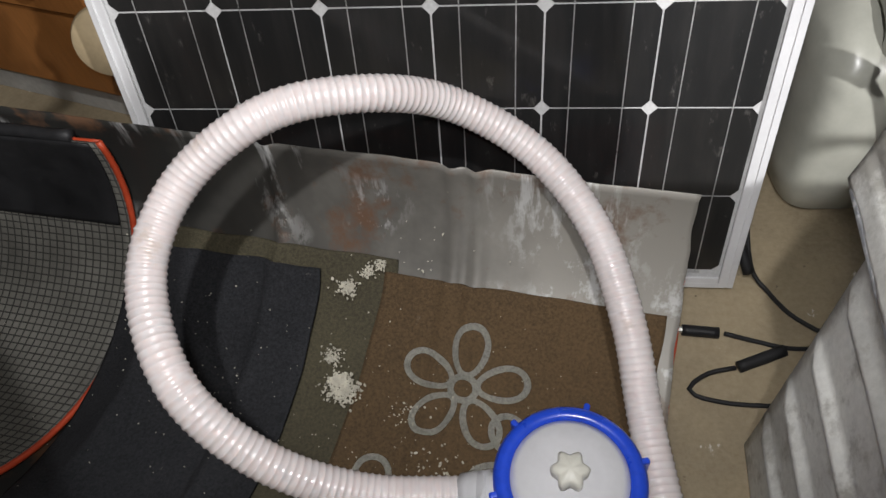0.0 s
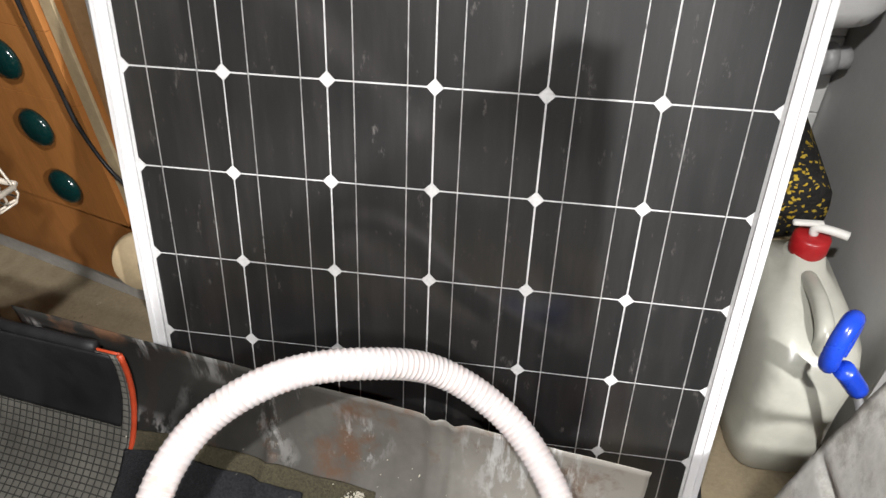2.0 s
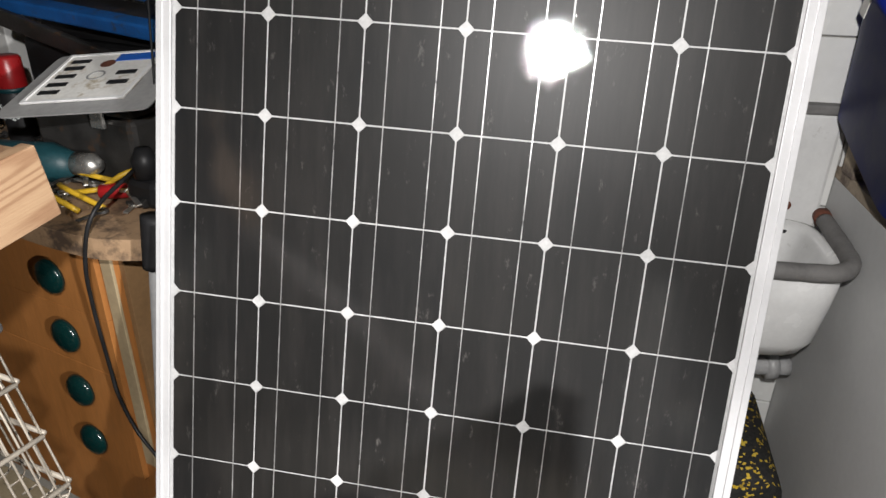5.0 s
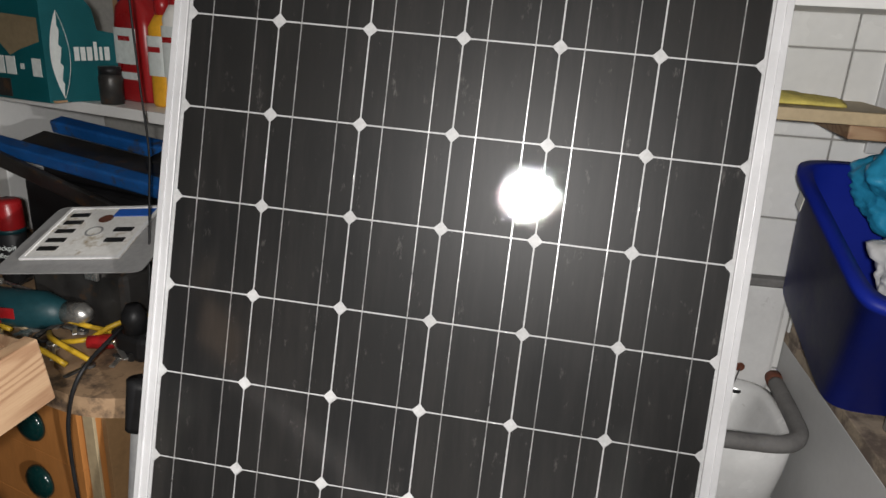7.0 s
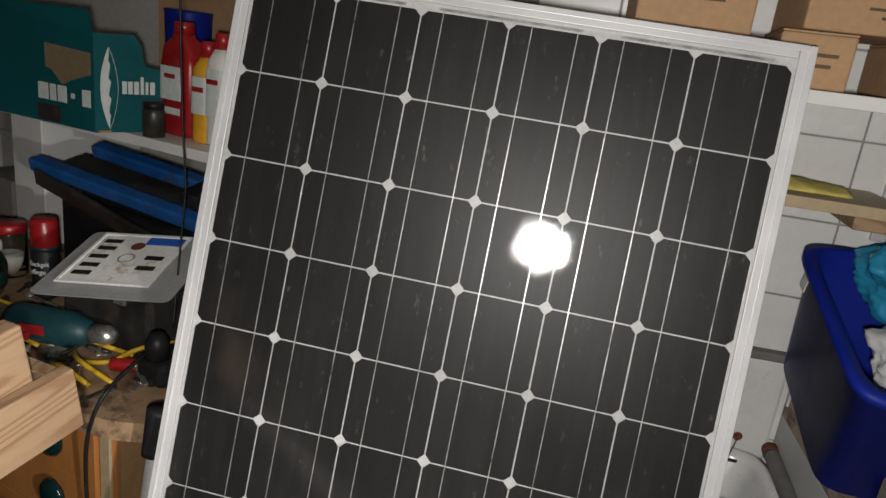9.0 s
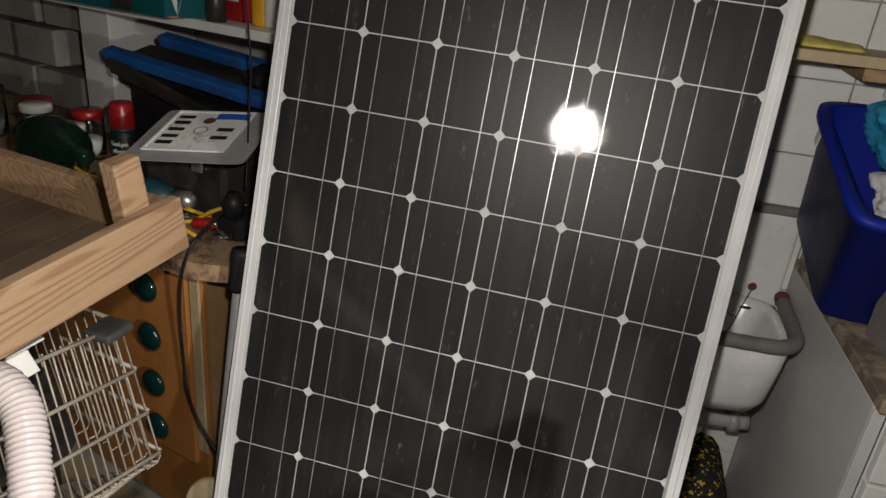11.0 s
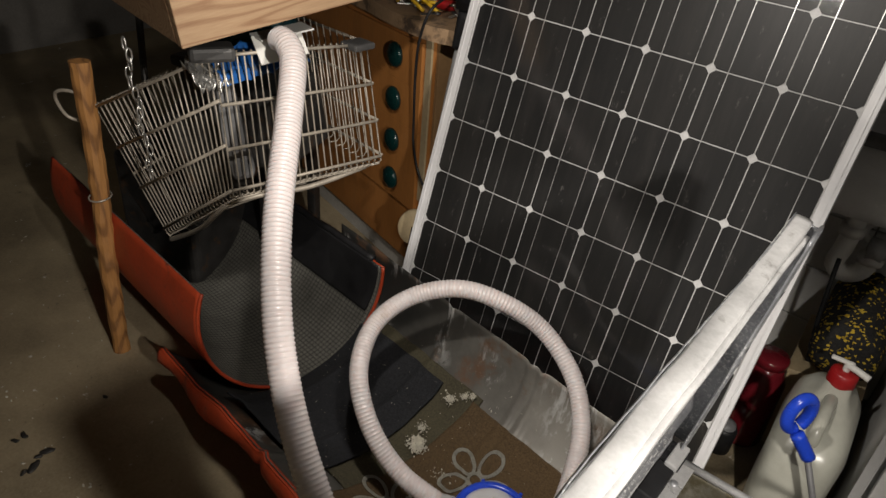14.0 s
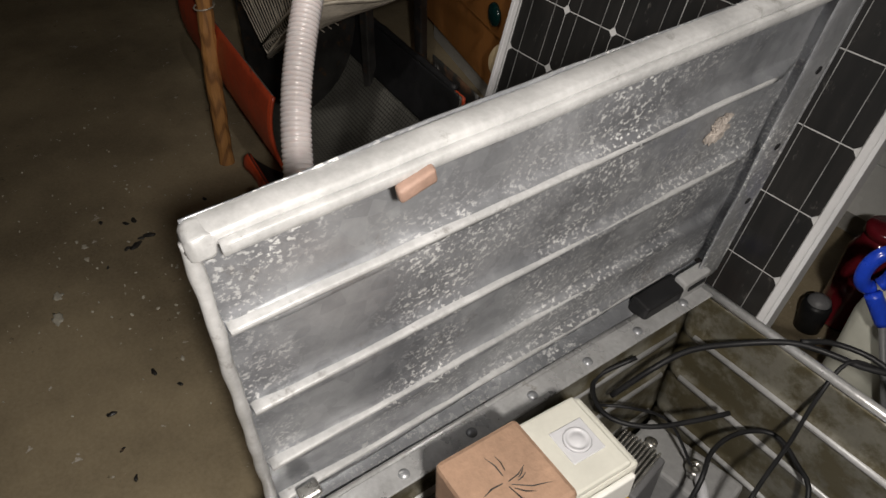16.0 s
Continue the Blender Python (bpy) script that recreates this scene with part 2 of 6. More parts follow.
M = dict(
    cell=cell_mat(), steel=galvanised(), concrete=concrete(), lining=lining(), woven=woven(), crumb=specked(),
    backsheet=worn("white_backsheet", (0.56, 0.56, 0.56), 0.8, 1.08, 20, 200, 0.4, coat=1.0, relief=0),
    ribbon=worn("tinned_ribbon", (0.52, 0.52, 0.52), 0.4, 1.3, 30, 300, 0.35, 0.6, relief=0, coat=0.6),
    alu=worn("anodised_aluminium", (0.66, 0.66, 0.67), 0.93, 1.05, 8, 150, 0.38, 0.15, 0.03, dirt=(0.45, 0.44, 0.42), dirt_at=0.76, grain=0.07),
    orange=worn("orange_red_plastic", (0.50, 0.065, 0.022), 0.55, 1.2, 7, 90, 0.45, relief=0.1, dirt=(0.06, 0.03, 0.02), dirt_at=0.66),
    black_mat=carpet("black_carpet", (0.007, 0.0075, 0.009), (0.034, 0.035, 0.039), 0.35),
    brown_mat=carpet("brown_carpet", (0.06, 0.042, 0.024), (0.12, 0.078, 0.040), 0.25),
    olive_mat=carpet("olive_brown_carpet", (0.05, 0.045, 0.032), (0.09, 0.08, 0.05), 0.15),
    pattern=carpet("grey_carpet_pattern", (0.34, 0.34, 0.30), (0.46, 0.45, 0.40)),
    crumbs=worn("plaster_crumbs", (0.58, 0.55, 0.46), 0.6, 1.2, 60, 300, 0.9),
    hose=worn("off_white_ribbed_hose", (0.66, 0.605, 0.60), 0.9, 1.06, 5, 60, 0.22, relief=0.05, soft=0.6, dirt=(0.5, 0.42, 0.36), dirt_at=0.7, grain=0.07),
    blue=worn("blue_plastic", (0.015, 0.06, 0.55), 0.7, 1.15, 10, 120, 0.3, relief=0.05),
    grey_lid=worn("light_grey_plastic", (0.52, 0.52, 0.54), 0.88, 1.06, 12, 150, 0.42, relief=0.05, grain=0.07),
    cream=worn("cream_plastic", (0.56, 0.55, 0.49), 0.88, 1.08, 14, 160, 0.4, relief=0.05, grain=0.07),
    white=worn("white_plastic", (0.72, 0.71, 0.67), 0.88, 1.06, 12, 140, 0.42, relief=0.05, dirt=(0.4, 0.36, 0.3), dirt_at=0.74, grain=0.07),
    enamel=worn("white_enamel", (0.74, 0.74, 0.73), 0.82, 1.05, 8, 120, 0.2, relief=0.03, dirt=(0.35, 0.33, 0.30), dirt_at=0.68, grain=0.07),
    black=worn("black_rubber", (0.013, 0.013, 0.014), 0.7, 1.4, 20, 200, 0.5, relief=0.08, spec=0.3),
    dark=worn("dark_oily_metal", (0.05, 0.048, 0.046), 0.5, 1.6, 14, 160, 0.42, 0.5, 0.2, dirt=(0.12, 0.07, 0.04), dirt_at=0.62),
    chrome=worn("zinc_plated_steel", (0.62, 0.61, 0.58), 0.7, 1.1, 25, 200, 0.3, 0.85, 0.05),
    wire=worn("dull_plated_wire", (0.46, 0.41, 0.34), 0.55, 1.15, 14, 140, 0.45, 0.25, 0.1, dirt=(0.22, 0.16, 0.11), dirt_at=0.64),
    cabinet=worn("orange_brown_veneer", (0.40, 0.165, 0.045), 0.78, 1.12, 4, 60, 0.45, relief=0.06, stretch=(3, 3, 0.5)),
    cabinet_side=worn("plain_brown_chipboard", (0.26, 0.15, 0.065), 0.75, 1.15, 6, 110, 0.7),
    strip=worn("pale_edge_strip", (0.42, 0.33, 0.20), 0.85, 1.1, 8, 90, 0.6),
    green=worn("dark_green_knob", (0.003, 0.020, 0.019), 0.8, 1.2, 20, 150, 0.16, relief=0),
    pine=wood("sawn_pine", (0.36, 0.24, 0.14), (0.215, 0.115, 0.06), rings=15.0),
    old_wood=wood("old_rough_wood", (0.44, 0.21, 0.065), (0.18, 0.08, 0.028), 3, (14, 14, 1)),
    bench=worn("stained_worktop", (0.36, 0.235, 0.135), 0.6, 1.2, 7, 90, 0.65, dirt=(0.09, 0.06, 0.04), dirt_at=0.58),
    endgrain=worn("oak_end_grain", (0.31, 0.195, 0.13), 0.72, 1.18, 26, 190, 0.8, relief=0.4),
    tile=worn("white_wall_tile", (0.72, 0.72, 0.70), 0.92, 1.04, 4, 60, 0.22, relief=0.01, grain=0.07),
    grout=worn("grey_grout", (0.30, 0.29, 0.27), 0.7, 1.2, 30, 200, 0.9),
    plaster=worn("pale_plaster", (0.46, 0.45, 0.42), 0.8, 1.08, 3, 80, 0.9, relief=0.3, dirt=(0.25, 0.23, 0.2), dirt_at=0.68),
    white_board=worn("white_laminate", (0.70, 0.70, 0.685), 0.9, 1.04, 5, 90, 0.4, relief=0.03, dirt=(0.28, 0.25, 0.2), dirt_at=0.75, grain=0.07),
    grey_side=worn("grey_painted_board", (0.50, 0.50, 0.495), 0.86, 1.08, 3, 80, 0.5, relief=0.05, grain=0.07),
    rubber_trim=worn("grey_rubber_trim", (0.16, 0.155, 0.15), 0.65, 1.3, 15, 150, 0.65, dirt=(0.3, 0.24, 0.18), dirt_at=0.68),
    pipe=worn("grey_drain_pipe", (0.34, 0.34, 0.34), 0.8, 1.1, 12, 120, 0.4, relief=0.03),
    bin_blue=worn("deep_blue_plastic", (0.006, 0.017, 0.24), 0.85, 1.1, 6, 80, 0.5, relief=0.04, spec=0.25, grain=0.07),
    bag_blue=worn("blue_plastic_bag", (0.03, 0.27, 0.46), 0.7, 1.2, 14, 60, 0.3, relief=0.3),
    bag_white=worn("white_plastic_bag", (0.70, 0.70, 0.68), 0.85, 1.05, 14, 60, 0.35, relief=0.3),
    yellow=worn("yellow_strap", (0.72, 0.38, 0.02), 0.8, 1.1, 14, 90, 0.5),
    straw=worn("yellow_cloth", (0.62, 0.52, 0.13), 0.65, 1.15, 40, 200, 0.85, relief=0.5),
    card=worn("brown_cardboard", (0.42, 0.26, 0.14), 0.85, 1.1, 5, 90, 0.85, dirt=(0.33, 0.2, 0.1), dirt_at=0.66),
    teal=worn("teal_printed_cardboard", (0.012, 0.19, 0.22), 0.85, 1.12, 5, 90, 0.55, relief=0.05, grain=0.07),
    print_white=worn("white_print", (0.62, 0.66, 0.64), 0.92, 1.04, 10, 90, 0.6, relief=0),
    red=worn("red_plastic", (0.33, 0.012, 0.014), 0.75, 1.15, 9, 120, 0.33, relief=0.04),
    red_dark=worn("dark_red_glass", (0.14, 0.01, 0.016), 0.7, 1.3, 9, 120, 0.12, relief=0),
    amber=worn("yellow_label", (0.72, 0.36, 0.02), 0.85, 1.1, 12, 120, 0.5, relief=0),
    tool_blue=worn("worn_blue_paint", (0.012, 0.10, 0.34), 0.6, 1.2, 14, 120, 0.42, dirt=(0.05, 0.05, 0.05), dirt_at=0.62),
    teal_tool=worn("petrol_green_plastic", (0.008, 0.045, 0.055), 0.7, 1.2, 14, 120, 0.45),
    bottle=worn("dark_green_glass", (0.006, 0.022, 0.014), 0.8, 1.2, 8, 60, 0.08, relief=0),
    wire_yellow=worn("yellow_cable", (0.58, 0.36, 0.02), 0.7, 1.1, 30, 150, 0.45, relief=0),
    plate=worn("reflective_plate", (0.9, 0.89, 0.85), 0.9, 1.06, 8, 120, 0.4, relief=0, dirt=(0.4, 0.32, 0.2), dirt_at=0.6),
    plate_edge=worn("white_plate_border", (0.88, 0.88, 0.88), 0.96, 1.04, 8, 120, 0.35, relief=0),
    plate_blue=worn("blue_plate_field", (0.02, 0.12, 0.55), 0.9, 1.1, 8, 100, 0.4, relief=0),
    rust=worn("rust_brown_disc", (0.13, 0.04, 0.02), 0.6, 1.3, 30, 200, 0.8),
    grey_card=worn("grey_sheet", (0.32, 0.32, 0.32), 0.8, 1.1, 8, 90, 0.6),
    block=worn("grey_concrete_block", (0.30, 0.29, 0.27), 0.7, 1.15, 9, 120, 0.95, relief=0.6),
    jug=milky("milky_canister", (0.46, 0.46, 0.40)),
    jar=clear("clear_jar"),
    back_wood=worn("brown_fibreboard", (0.42, 0.26, 0.14), 0.8, 1.12, 5, 90, 0.7),
    rim_zinc=worn("bright_worn_zinc", (0.66, 0.66, 0.66), 0.7, 1.1, 22, 160, 0.3, 0.55, 0.15, dirt=(0.36, 0.34, 0.31), dirt_at=0.66),
    guard=worn("dark_grey_scuffed_plastic", (0.045, 0.044, 0.043), 0.7, 1.5, 18, 160, 0.5, relief=0.1),
    mortar=worn("pinkish_grey_mortar", (0.44, 0.39, 0.35), 0.6, 1.2, 40, 220, 0.95, relief=0.5),
    battery=worn("grey_battery_case", (0.16, 0.16, 0.165), 0.8, 1.2, 10, 120, 0.5),
    dark_ply=worn("dark_plywood", (0.11, 0.075, 0.045), 0.6, 1.3, 12, 120, 0.85, relief=0.3),
    top_wood=worn("dirty_bare_wood", (0.36, 0.29, 0.21), 0.7, 1.2, 6, 90, 0.8, dirt=(0.13, 0.10, 0.08), dirt_at=0.55),
    ceiling=worn("white_bounce_ceiling", (0.74, 0.73, 0.70), 0.92, 1.04, 3, 80, 0.9, relief=0.2),
    # own pale zinc on the lips; on the ribs a painted glint
    lip=worn("whitish_edge_and_rib_glint", (0.50, 0.50, 0.50), 0.75, 1.12, 18, 150, 0.42, 0.2, 0.2, dirt=(0.22, 0.21, 0.2), dirt_at=0.66),
    chalk=worn("chalky_zinc_sheet", (0.66, 0.66, 0.63), 0.72, 1.1, 9, 130, 0.6, 0.05, 0.3, dirt=(0.36, 0.35, 0.32), dirt_at=0.58),
    inside=worn("dark_olive_zinc_sheet", (0.20, 0.19, 0.155), 0.55, 1.4, 9, 120, 0.38, 0.35, 0.2, dirt=(0.10, 0.085, 0.05), dirt_at=0.5),
    clip_wood=worn("pinkish_brown_wood", (0.27, 0.175, 0.135), 0.8, 1.15, 40, 200, 0.6),
    low_bounce_wall=worn("darkened_grey_wall", (0.20, 0.19, 0.175), 0.75, 1.15, 5, 90, 0.95, relief=0.5),
    stone_wood=worn("grey_weathered_wood", (0.17, 0.155, 0.135), 0.6, 1.25, 9, 90, 0.85, relief=0.4),
)


# ---- building helpers ----
def part(name, bm, material, parent=None, label="", smooth=False, m=None):
    """Links a bmesh as one mesh object, under a thing or a part where one is given."""
    me = bpy.data.meshes.new(name)
    bmesh.ops.recalc_face_normals(bm, faces=bm.faces)
    bm.to_mesh(me)
    bm.free()
    me.materials.append(material)
    if smooth:
        for p in me.polygons:
            p.use_smooth = True
    ob = new(name, me)
    if m is not None:
        ob.matrix_basis = m
    if parent is not None:
        ob.parent = parent
    if label:
        tagged(ob, label)
    return ob


def thing(name, at, label, category, group="", kind=""):
    ob = new(name)
    ob.matrix_basis = at if isinstance(at, Matrix) else Matrix.Translation(at)
    ob.empty_display_size = 0.05
    return tagged(ob, label, category, group, kind)


def box(size, at=(0, 0, 0), bevel=0.002, m=None, seg=2):
    """A box centred at a place, its edges rounded."""
    bm = bmesh.new()
    bmesh.ops.create_cube(bm, size=1, matrix=Matrix.Translation(at) @ Matrix.Diagonal((*size, 1)))
    if bevel:
        bmesh.ops.bevel(bm, geom=bm.edges[:], offset=min(bevel, min(size) * 0.45), segments=seg, affect="EDGES", profile=0.5)
    if m is not None:
        bm.transform(m)
    return bm


def lathe(profile, seg=32, m=None):
    """A body of revolution about z from (radius, height) pairs."""
    bm = bmesh.new()
    rings = []
    for r, z in profile:
        if r < 1e-5:
            rings.append([bm.verts.new((0, 0, z))])
        else:
            rings.append([bm.verts.new((r * math.cos(2 * math.pi * k / seg), r * math.sin(2 * math.pi * k / seg), z)) for k in range(seg)])
    for a, b in zip(rings, rings[1:]):
        for k in range(seg):
            q = [a[k % len(a)], a[(k + 1) % len(a)], b[(k + 1) % len(b)], b[k % len(b)]]
            u = []
            for v in q:
                if v not in u:
                    u.append(v)
            if len(u) > 2:
                bm.faces.new(u)
    if m is not None:
        bm.transform(m)
    return bm


def spline(points, step):
    """Evenly spaced places on a smooth curve through the points."""
    p = [Vector(q) for q in points]
    p = [2 * p[0] - p[1]] + p + [2 * p[-1] - p[-2]]
    out = []
    for i in range(1, len(p) - 2):
        for k in range(24):
            s = k / 24
            a, b, c, d = p[i - 1:i + 3]
            out.append(0.5 * (2 * b + (c - a) * s + (2 * a - 5 * b + 4 * c - d) * s * s + (3 * b - a - 3 * c + d) * s ** 3))
    out.append(p[-2])
    even, left = [out[0]], step
    for a, b in zip(out, out[1:]):
        length = (b - a).length
        while length >= left > 0:
            a = a + (b - a).normalized() * left
            even.append(a)
            length -= left
            left = step
        left -= length
    return even


def sweep(places, radius, seg=10, radii=None, bm=None, cap=True):
    """A tube along the places; radii gives a radius for each place."""
    bm = bm or bmesh.new()
    n = len(places)
    t0 = (places[1] - places[0]).normalized()
    side = t0.orthogonal().normalized()
    rings = []
    for i, p in enumerate(places):
        t = (places[min(i + 1, n - 1)] - places[max(i - 1, 0)]).normalized()
        side = (side - t * side.dot(t)).normalized()
        up = t.cross(side)
        r = radii[i] if radii else radius
        rings.append([bm.verts.new(p + r * (math.cos(2 * math.pi * k / seg) * side + math.sin(2 * math.pi * k / seg) * up)) for k in range(seg)])
    for a, b in zip(rings, rings[1:]):
        for k in range(seg):
            bm.faces.new((a[k], a[(k + 1) % seg], b[(k + 1) % seg], b[k]))
    if cap:
        bm.faces.new(rings[0])
        bm.faces.new(rings[-1][::-1])
    return bm


def rod(a, b, r, seg=8, bm=None):
    return sweep([Vector(a), Vector(b)], r, seg, bm=bm)


def cord(points, r, seg=8, step=0.012):
    return sweep(spline(points, step), r, seg)


def sheet(fn, nu, nv, thick=0.0, uv=None):
    """A sheet from fn(u, v) -> place with u, v in 0..1, given thickness along its normals; uv: metres across u and v."""
    bm = bmesh.new()
    g = [[bm.verts.new(fn(i / nu, j / nv)) for j in range(nv + 1)] for i in range(nu + 1)]
    lay = bm.loops.layers.uv.new("UVMap")
    for i in range(nu):
        for j in range(nv):
            f = bm.faces.new((g[i][j], g[i + 1][j], g[i + 1][j + 1], g[i][j + 1]))
            if uv:
                for lp, (a, b) in zip(f.loops, ((i, j), (i + 1, j), (i + 1, j + 1), (i, j + 1))):
                    lp[lay].uv = (a / nu * uv[0], b / nv * uv[1])
    if thick:
        bmesh.ops.recalc_face_normals(bm, faces=bm.faces)
        bmesh.ops.solidify(bm, geom=bm.faces[:], thickness=thick)
    return bm


def basis(origin, ex, ey):
    """A pose with its x axis along ex and its y axis near ey."""
    x = Vector(ex).normalized()
    z = x.cross(Vector(ey)).normalized()
    y = z.cross(x)
    return Matrix.Translation(origin) @ Matrix((x, y, z)).transposed().to_4x4()


LEFT = Matrix.Rotation(radians(-18), 4, "Z")    # the bench side of the cellar is turned against the panel
RIGHT = Matrix.Rotation(radians(-4), 4, "Z")    # and the tiled wall a little


# ---- the cellar ----
def wall_piece(name, size, at, material, m=None):
    ob = part(name, box(size, (0, 0, 0), 0.0), material, None, "", m=(m or Matrix()) @ Matrix.Translation(at))
    return tagged(ob, kind="structure")


tagged(wall_piece("floor", (7.0, 6.5, 0.1), (-0.6, -0.8, -0.05), M["concrete"]), "brown stained bare concrete floor with paint drops and debris", "floor")
# unseen ceiling, set low and white to send light into the panel
tagged(wall_piece("ceiling", (7.0, 6.5, 0.1), (-0.6, -0.8, 2.15), M["ceiling"]), "unseen plain pale ceiling added to bounce light", "ceiling")
tagged(wall_piece("wall_north", (2.6, 0.12, 2.3), (-1.55, 0.90, 1.15), M["plaster"], LEFT), "pale plastered cellar wall behind the workbench", "wall")
# west and unseen south wall coloured dark to weaken reflected light
tagged(wall_piece("wall_west", (0.12, 6.5, 2.3), (-3.6, -0.8, 1.15), M["low_bounce_wall"]), "plain cellar wall coloured dark to hold bounce light down", "wall")
tagged(wall_piece("wall_south", (7.0, 0.12, 2.3), (-0.6, -2.7, 1.15), M["low_bounce_wall"]), "unseen plain wall behind the camera, darkened to cut reflections", "wall")
tagged(wall_piece("wall_east", (0.12, 6.5, 2.3), (2.3, -0.8, 1.15), M["plaster"]), "plain cellar side wall", "wall")
tiled = wall_piece("wall_tiled", (2.5, 0.12, 2.3), (1.13, 0.795, 1.15), M["grout"], RIGHT)
tagged(tiled, "wall of plain white ceramic tiles with grey joints", "wall")
tagged(wall_piece("wall_niche", (0.12, 0.9, 2.3), (-0.18, 1.2, 1.15), M["plaster"]), "short plain wall between the two back walls", "wall")


# ---- the solar panel ----
PANEL = Matrix.Translation((0, 0, 0.048)) @ Matrix.Rotation(radians(-14.3), 4, "X") @ Matrix.Rotation(radians(2.0), 4, "Y")
PITCH = 0.127


def octagon(half, cut, depth):
    """A square wafer with its corners cut off, facing -y."""
    bm = bmesh.new()
    h, c = half, half - cut
    ring = [(-c, -h), (c, -h), (h, -c), (h, c), (c, h), (-c, h), (-h, c), (-h, -c)]
    front = [bm.verts.new((x, -depth, z)) for x, z in ring]
    back = [bm.verts.new((x, 0, z)) for x, z in ring]
    bm.faces.new(front)
    for k in range(8):
        bm.faces.new((front[k], back[k], back[(k + 1) % 8], front[(k + 1) % 8]))
    return bm


def solar_panel():
    t = thing("solar_panel", PANEL, "large solar panel with black square cells and aluminium frame, leaning back", "solar panel")
    part("laminate", box((0.79, 0.005, 1.56), (0, 0.0035, 0.762), 0.0), M["backsheet"], t, "white backsheet under glass")
    out_x, lo, hi = 0.404, -0.028, 1.552

    def rail(name, size, at, lip, lip_at):
        bm = box(size, at, 0.0012)
        extra = box(lip, lip_at, 0.001)
        me = bpy.data.meshes.new("lip")
        extra.to_mesh(me)
        extra.free()
        bm.from_mesh(me)
        bpy.data.meshes.remove(me)
        part(name, bm, M["alu"], t, "silvery aluminium rail")

    for s in (-1, 1):
        rail("side_rail", (0.009, 0.04, hi - lo), (s * (out_x - 0.0045), 0.012, (lo + hi) / 2), (0.013, 0.004, hi - lo - 0.002), (s * (out_x - 0.0145), -0.0058, (lo + hi) / 2))
        for k in (0.0,):
            part("edge_groove", box((0.002, 0.003, hi - lo - 0.01), (s * (out_x - 0.0085), -0.0085, (lo + hi) / 2), 0.0), M["alu"], t)
    for z, s in ((lo, 1), (hi, -1)):
        rail("end_rail", (2 * out_x - 0.02, 0.04, 0.009), (0, 0.012, z + s * 0.0045), (2 * out_x - 0.044, 0.004, 0.010), (0, -0.0058, z + s * 0.0135))
    # ribbons under the glass, two along each column of cells
    for c in range(6):
        for f in (-0.25, 0.25):
            x = (c - 2.5 + f) * PITCH
            part("ribbon", box((0.0014, 0.0003, 1.53), (x, -0.0012, 0.762), 0.0), M["ribbon"], t)
    for z in (-0.004, 1.528):
        for c in range(3):
            part("end_ribbon", box((PITCH * 1.6, 0.0003, 0.004), ((c - 1) * 2 * PITCH, -0.0006, z), 0.0), M["ribbon"], t)
    first = None
    for c in range(6):
        for r in range(12):
            at = Matrix.Translation(((c - 2.5) * PITCH, 0, (r + 0.5) * PITCH))
            if first is None:
                first = part("cell", octagon(0.0624, 0.0085, 0.0010), M["cell"], t, "black silicon cell", m=at)
            else:
                ob = new("cell", first.data)
                ob.matrix_basis = at
                ob.parent = t
    # box and leads on the back
    part("junction_box", box((0.1, 0.02, 0.08), (0, 0.045, 1.4), 0.004), M["black"], t)
    return t


solar_panel()

# leads with plugs that lie beside its foot
lead = thing("panel_lead", (0.4, -0.02, 0), "black solar lead with plug lying on the floor", "cable", "panel leads")
part("cable", cord([(0.02, 0.09, 0.08), (0.03, 0.03, 0.022), (0.05, 0.0, 0.006), (0.075, -0.04, 0.006), (0.12, -0.075, 0.006)], 0.0032), M["black"], lead, smooth=True)
part("plug", cord([(0.012, 0.055, 0.05), (0.027, 0.022, 0.016)], 0.008, 10, 0.008), M["black"], lead, smooth=True)
lead = thing("panel_lead", (0.33, -0.09, 0), "black solar lead with plug lying on the floor", "cable", "panel leads")
part("cable", cord([(0.05, -0.002, 0.012), (0.09, -0.01, 0.006), (0.13, -0.02, 0.006), (0.17, -0.02, 0.006)], 0.0032), M["black"], lead, smooth=True)
part("plug", cord([(-0.005, 0.003, 0.012), (0.05, -0.002, 0.012)], 0.008, 10, 0.008), M["black"], lead, smooth=True)
part("pin", rod((-0.02, 0.004, 0.012), (-0.004, 0.003, 0.012), 0.0045), M["chrome"], lead)
lead = thing("panel_lead", (0.33, -0.15, 0), "black solar lead with plug lying on the floor", "cable", "panel leads")
part("cable", cord([(0.12, -0.045, 0.01), (0.04, -0.04, 0.006), (-0.005, -0.025, 0.006), (0.02, 0.0, 0.006), (0.06, 0.008, 0.012)], 0.0032), M["black"], lead, smooth=True)
part("plug", cord([(0.06, 0.008, 0.012), (0.12, 0.03, 0.02)], 0.008, 10, 0.008), M["black"], lead, smooth=True)

# ---- the cut-open drum and what lies in it ----
AX, PX = Vector((0.989, -0.148, 0)), Vector((0.148, 0.989, 0))


def drum_place(s, ang, off=0.0):
    """A place inside the long half drum: s metres along it, ang degrees from the rear rim over the bottom, off metres inwards."""
    w, d = 0.275 - off, 0.205 - off + 0.055 * max(0.0, min(1.0, (-0.36 - s) / 0.1))
    zc = 0.270 - 0.05 * (s - 0.1)
    groove = sum(0.007 * math.exp(-((s - g) / 0.009) ** 2) for g in (-0.20, 0.035, 0.065))
    w, d = w - groove, d - groove
    a = radians(ang)
    p = -0.295 + w * math.cos(a)
    q = AX * s + PX * p
    return Vector((q.x, q.y, max(zc - d * math.sin(a), 0.012 + off)))


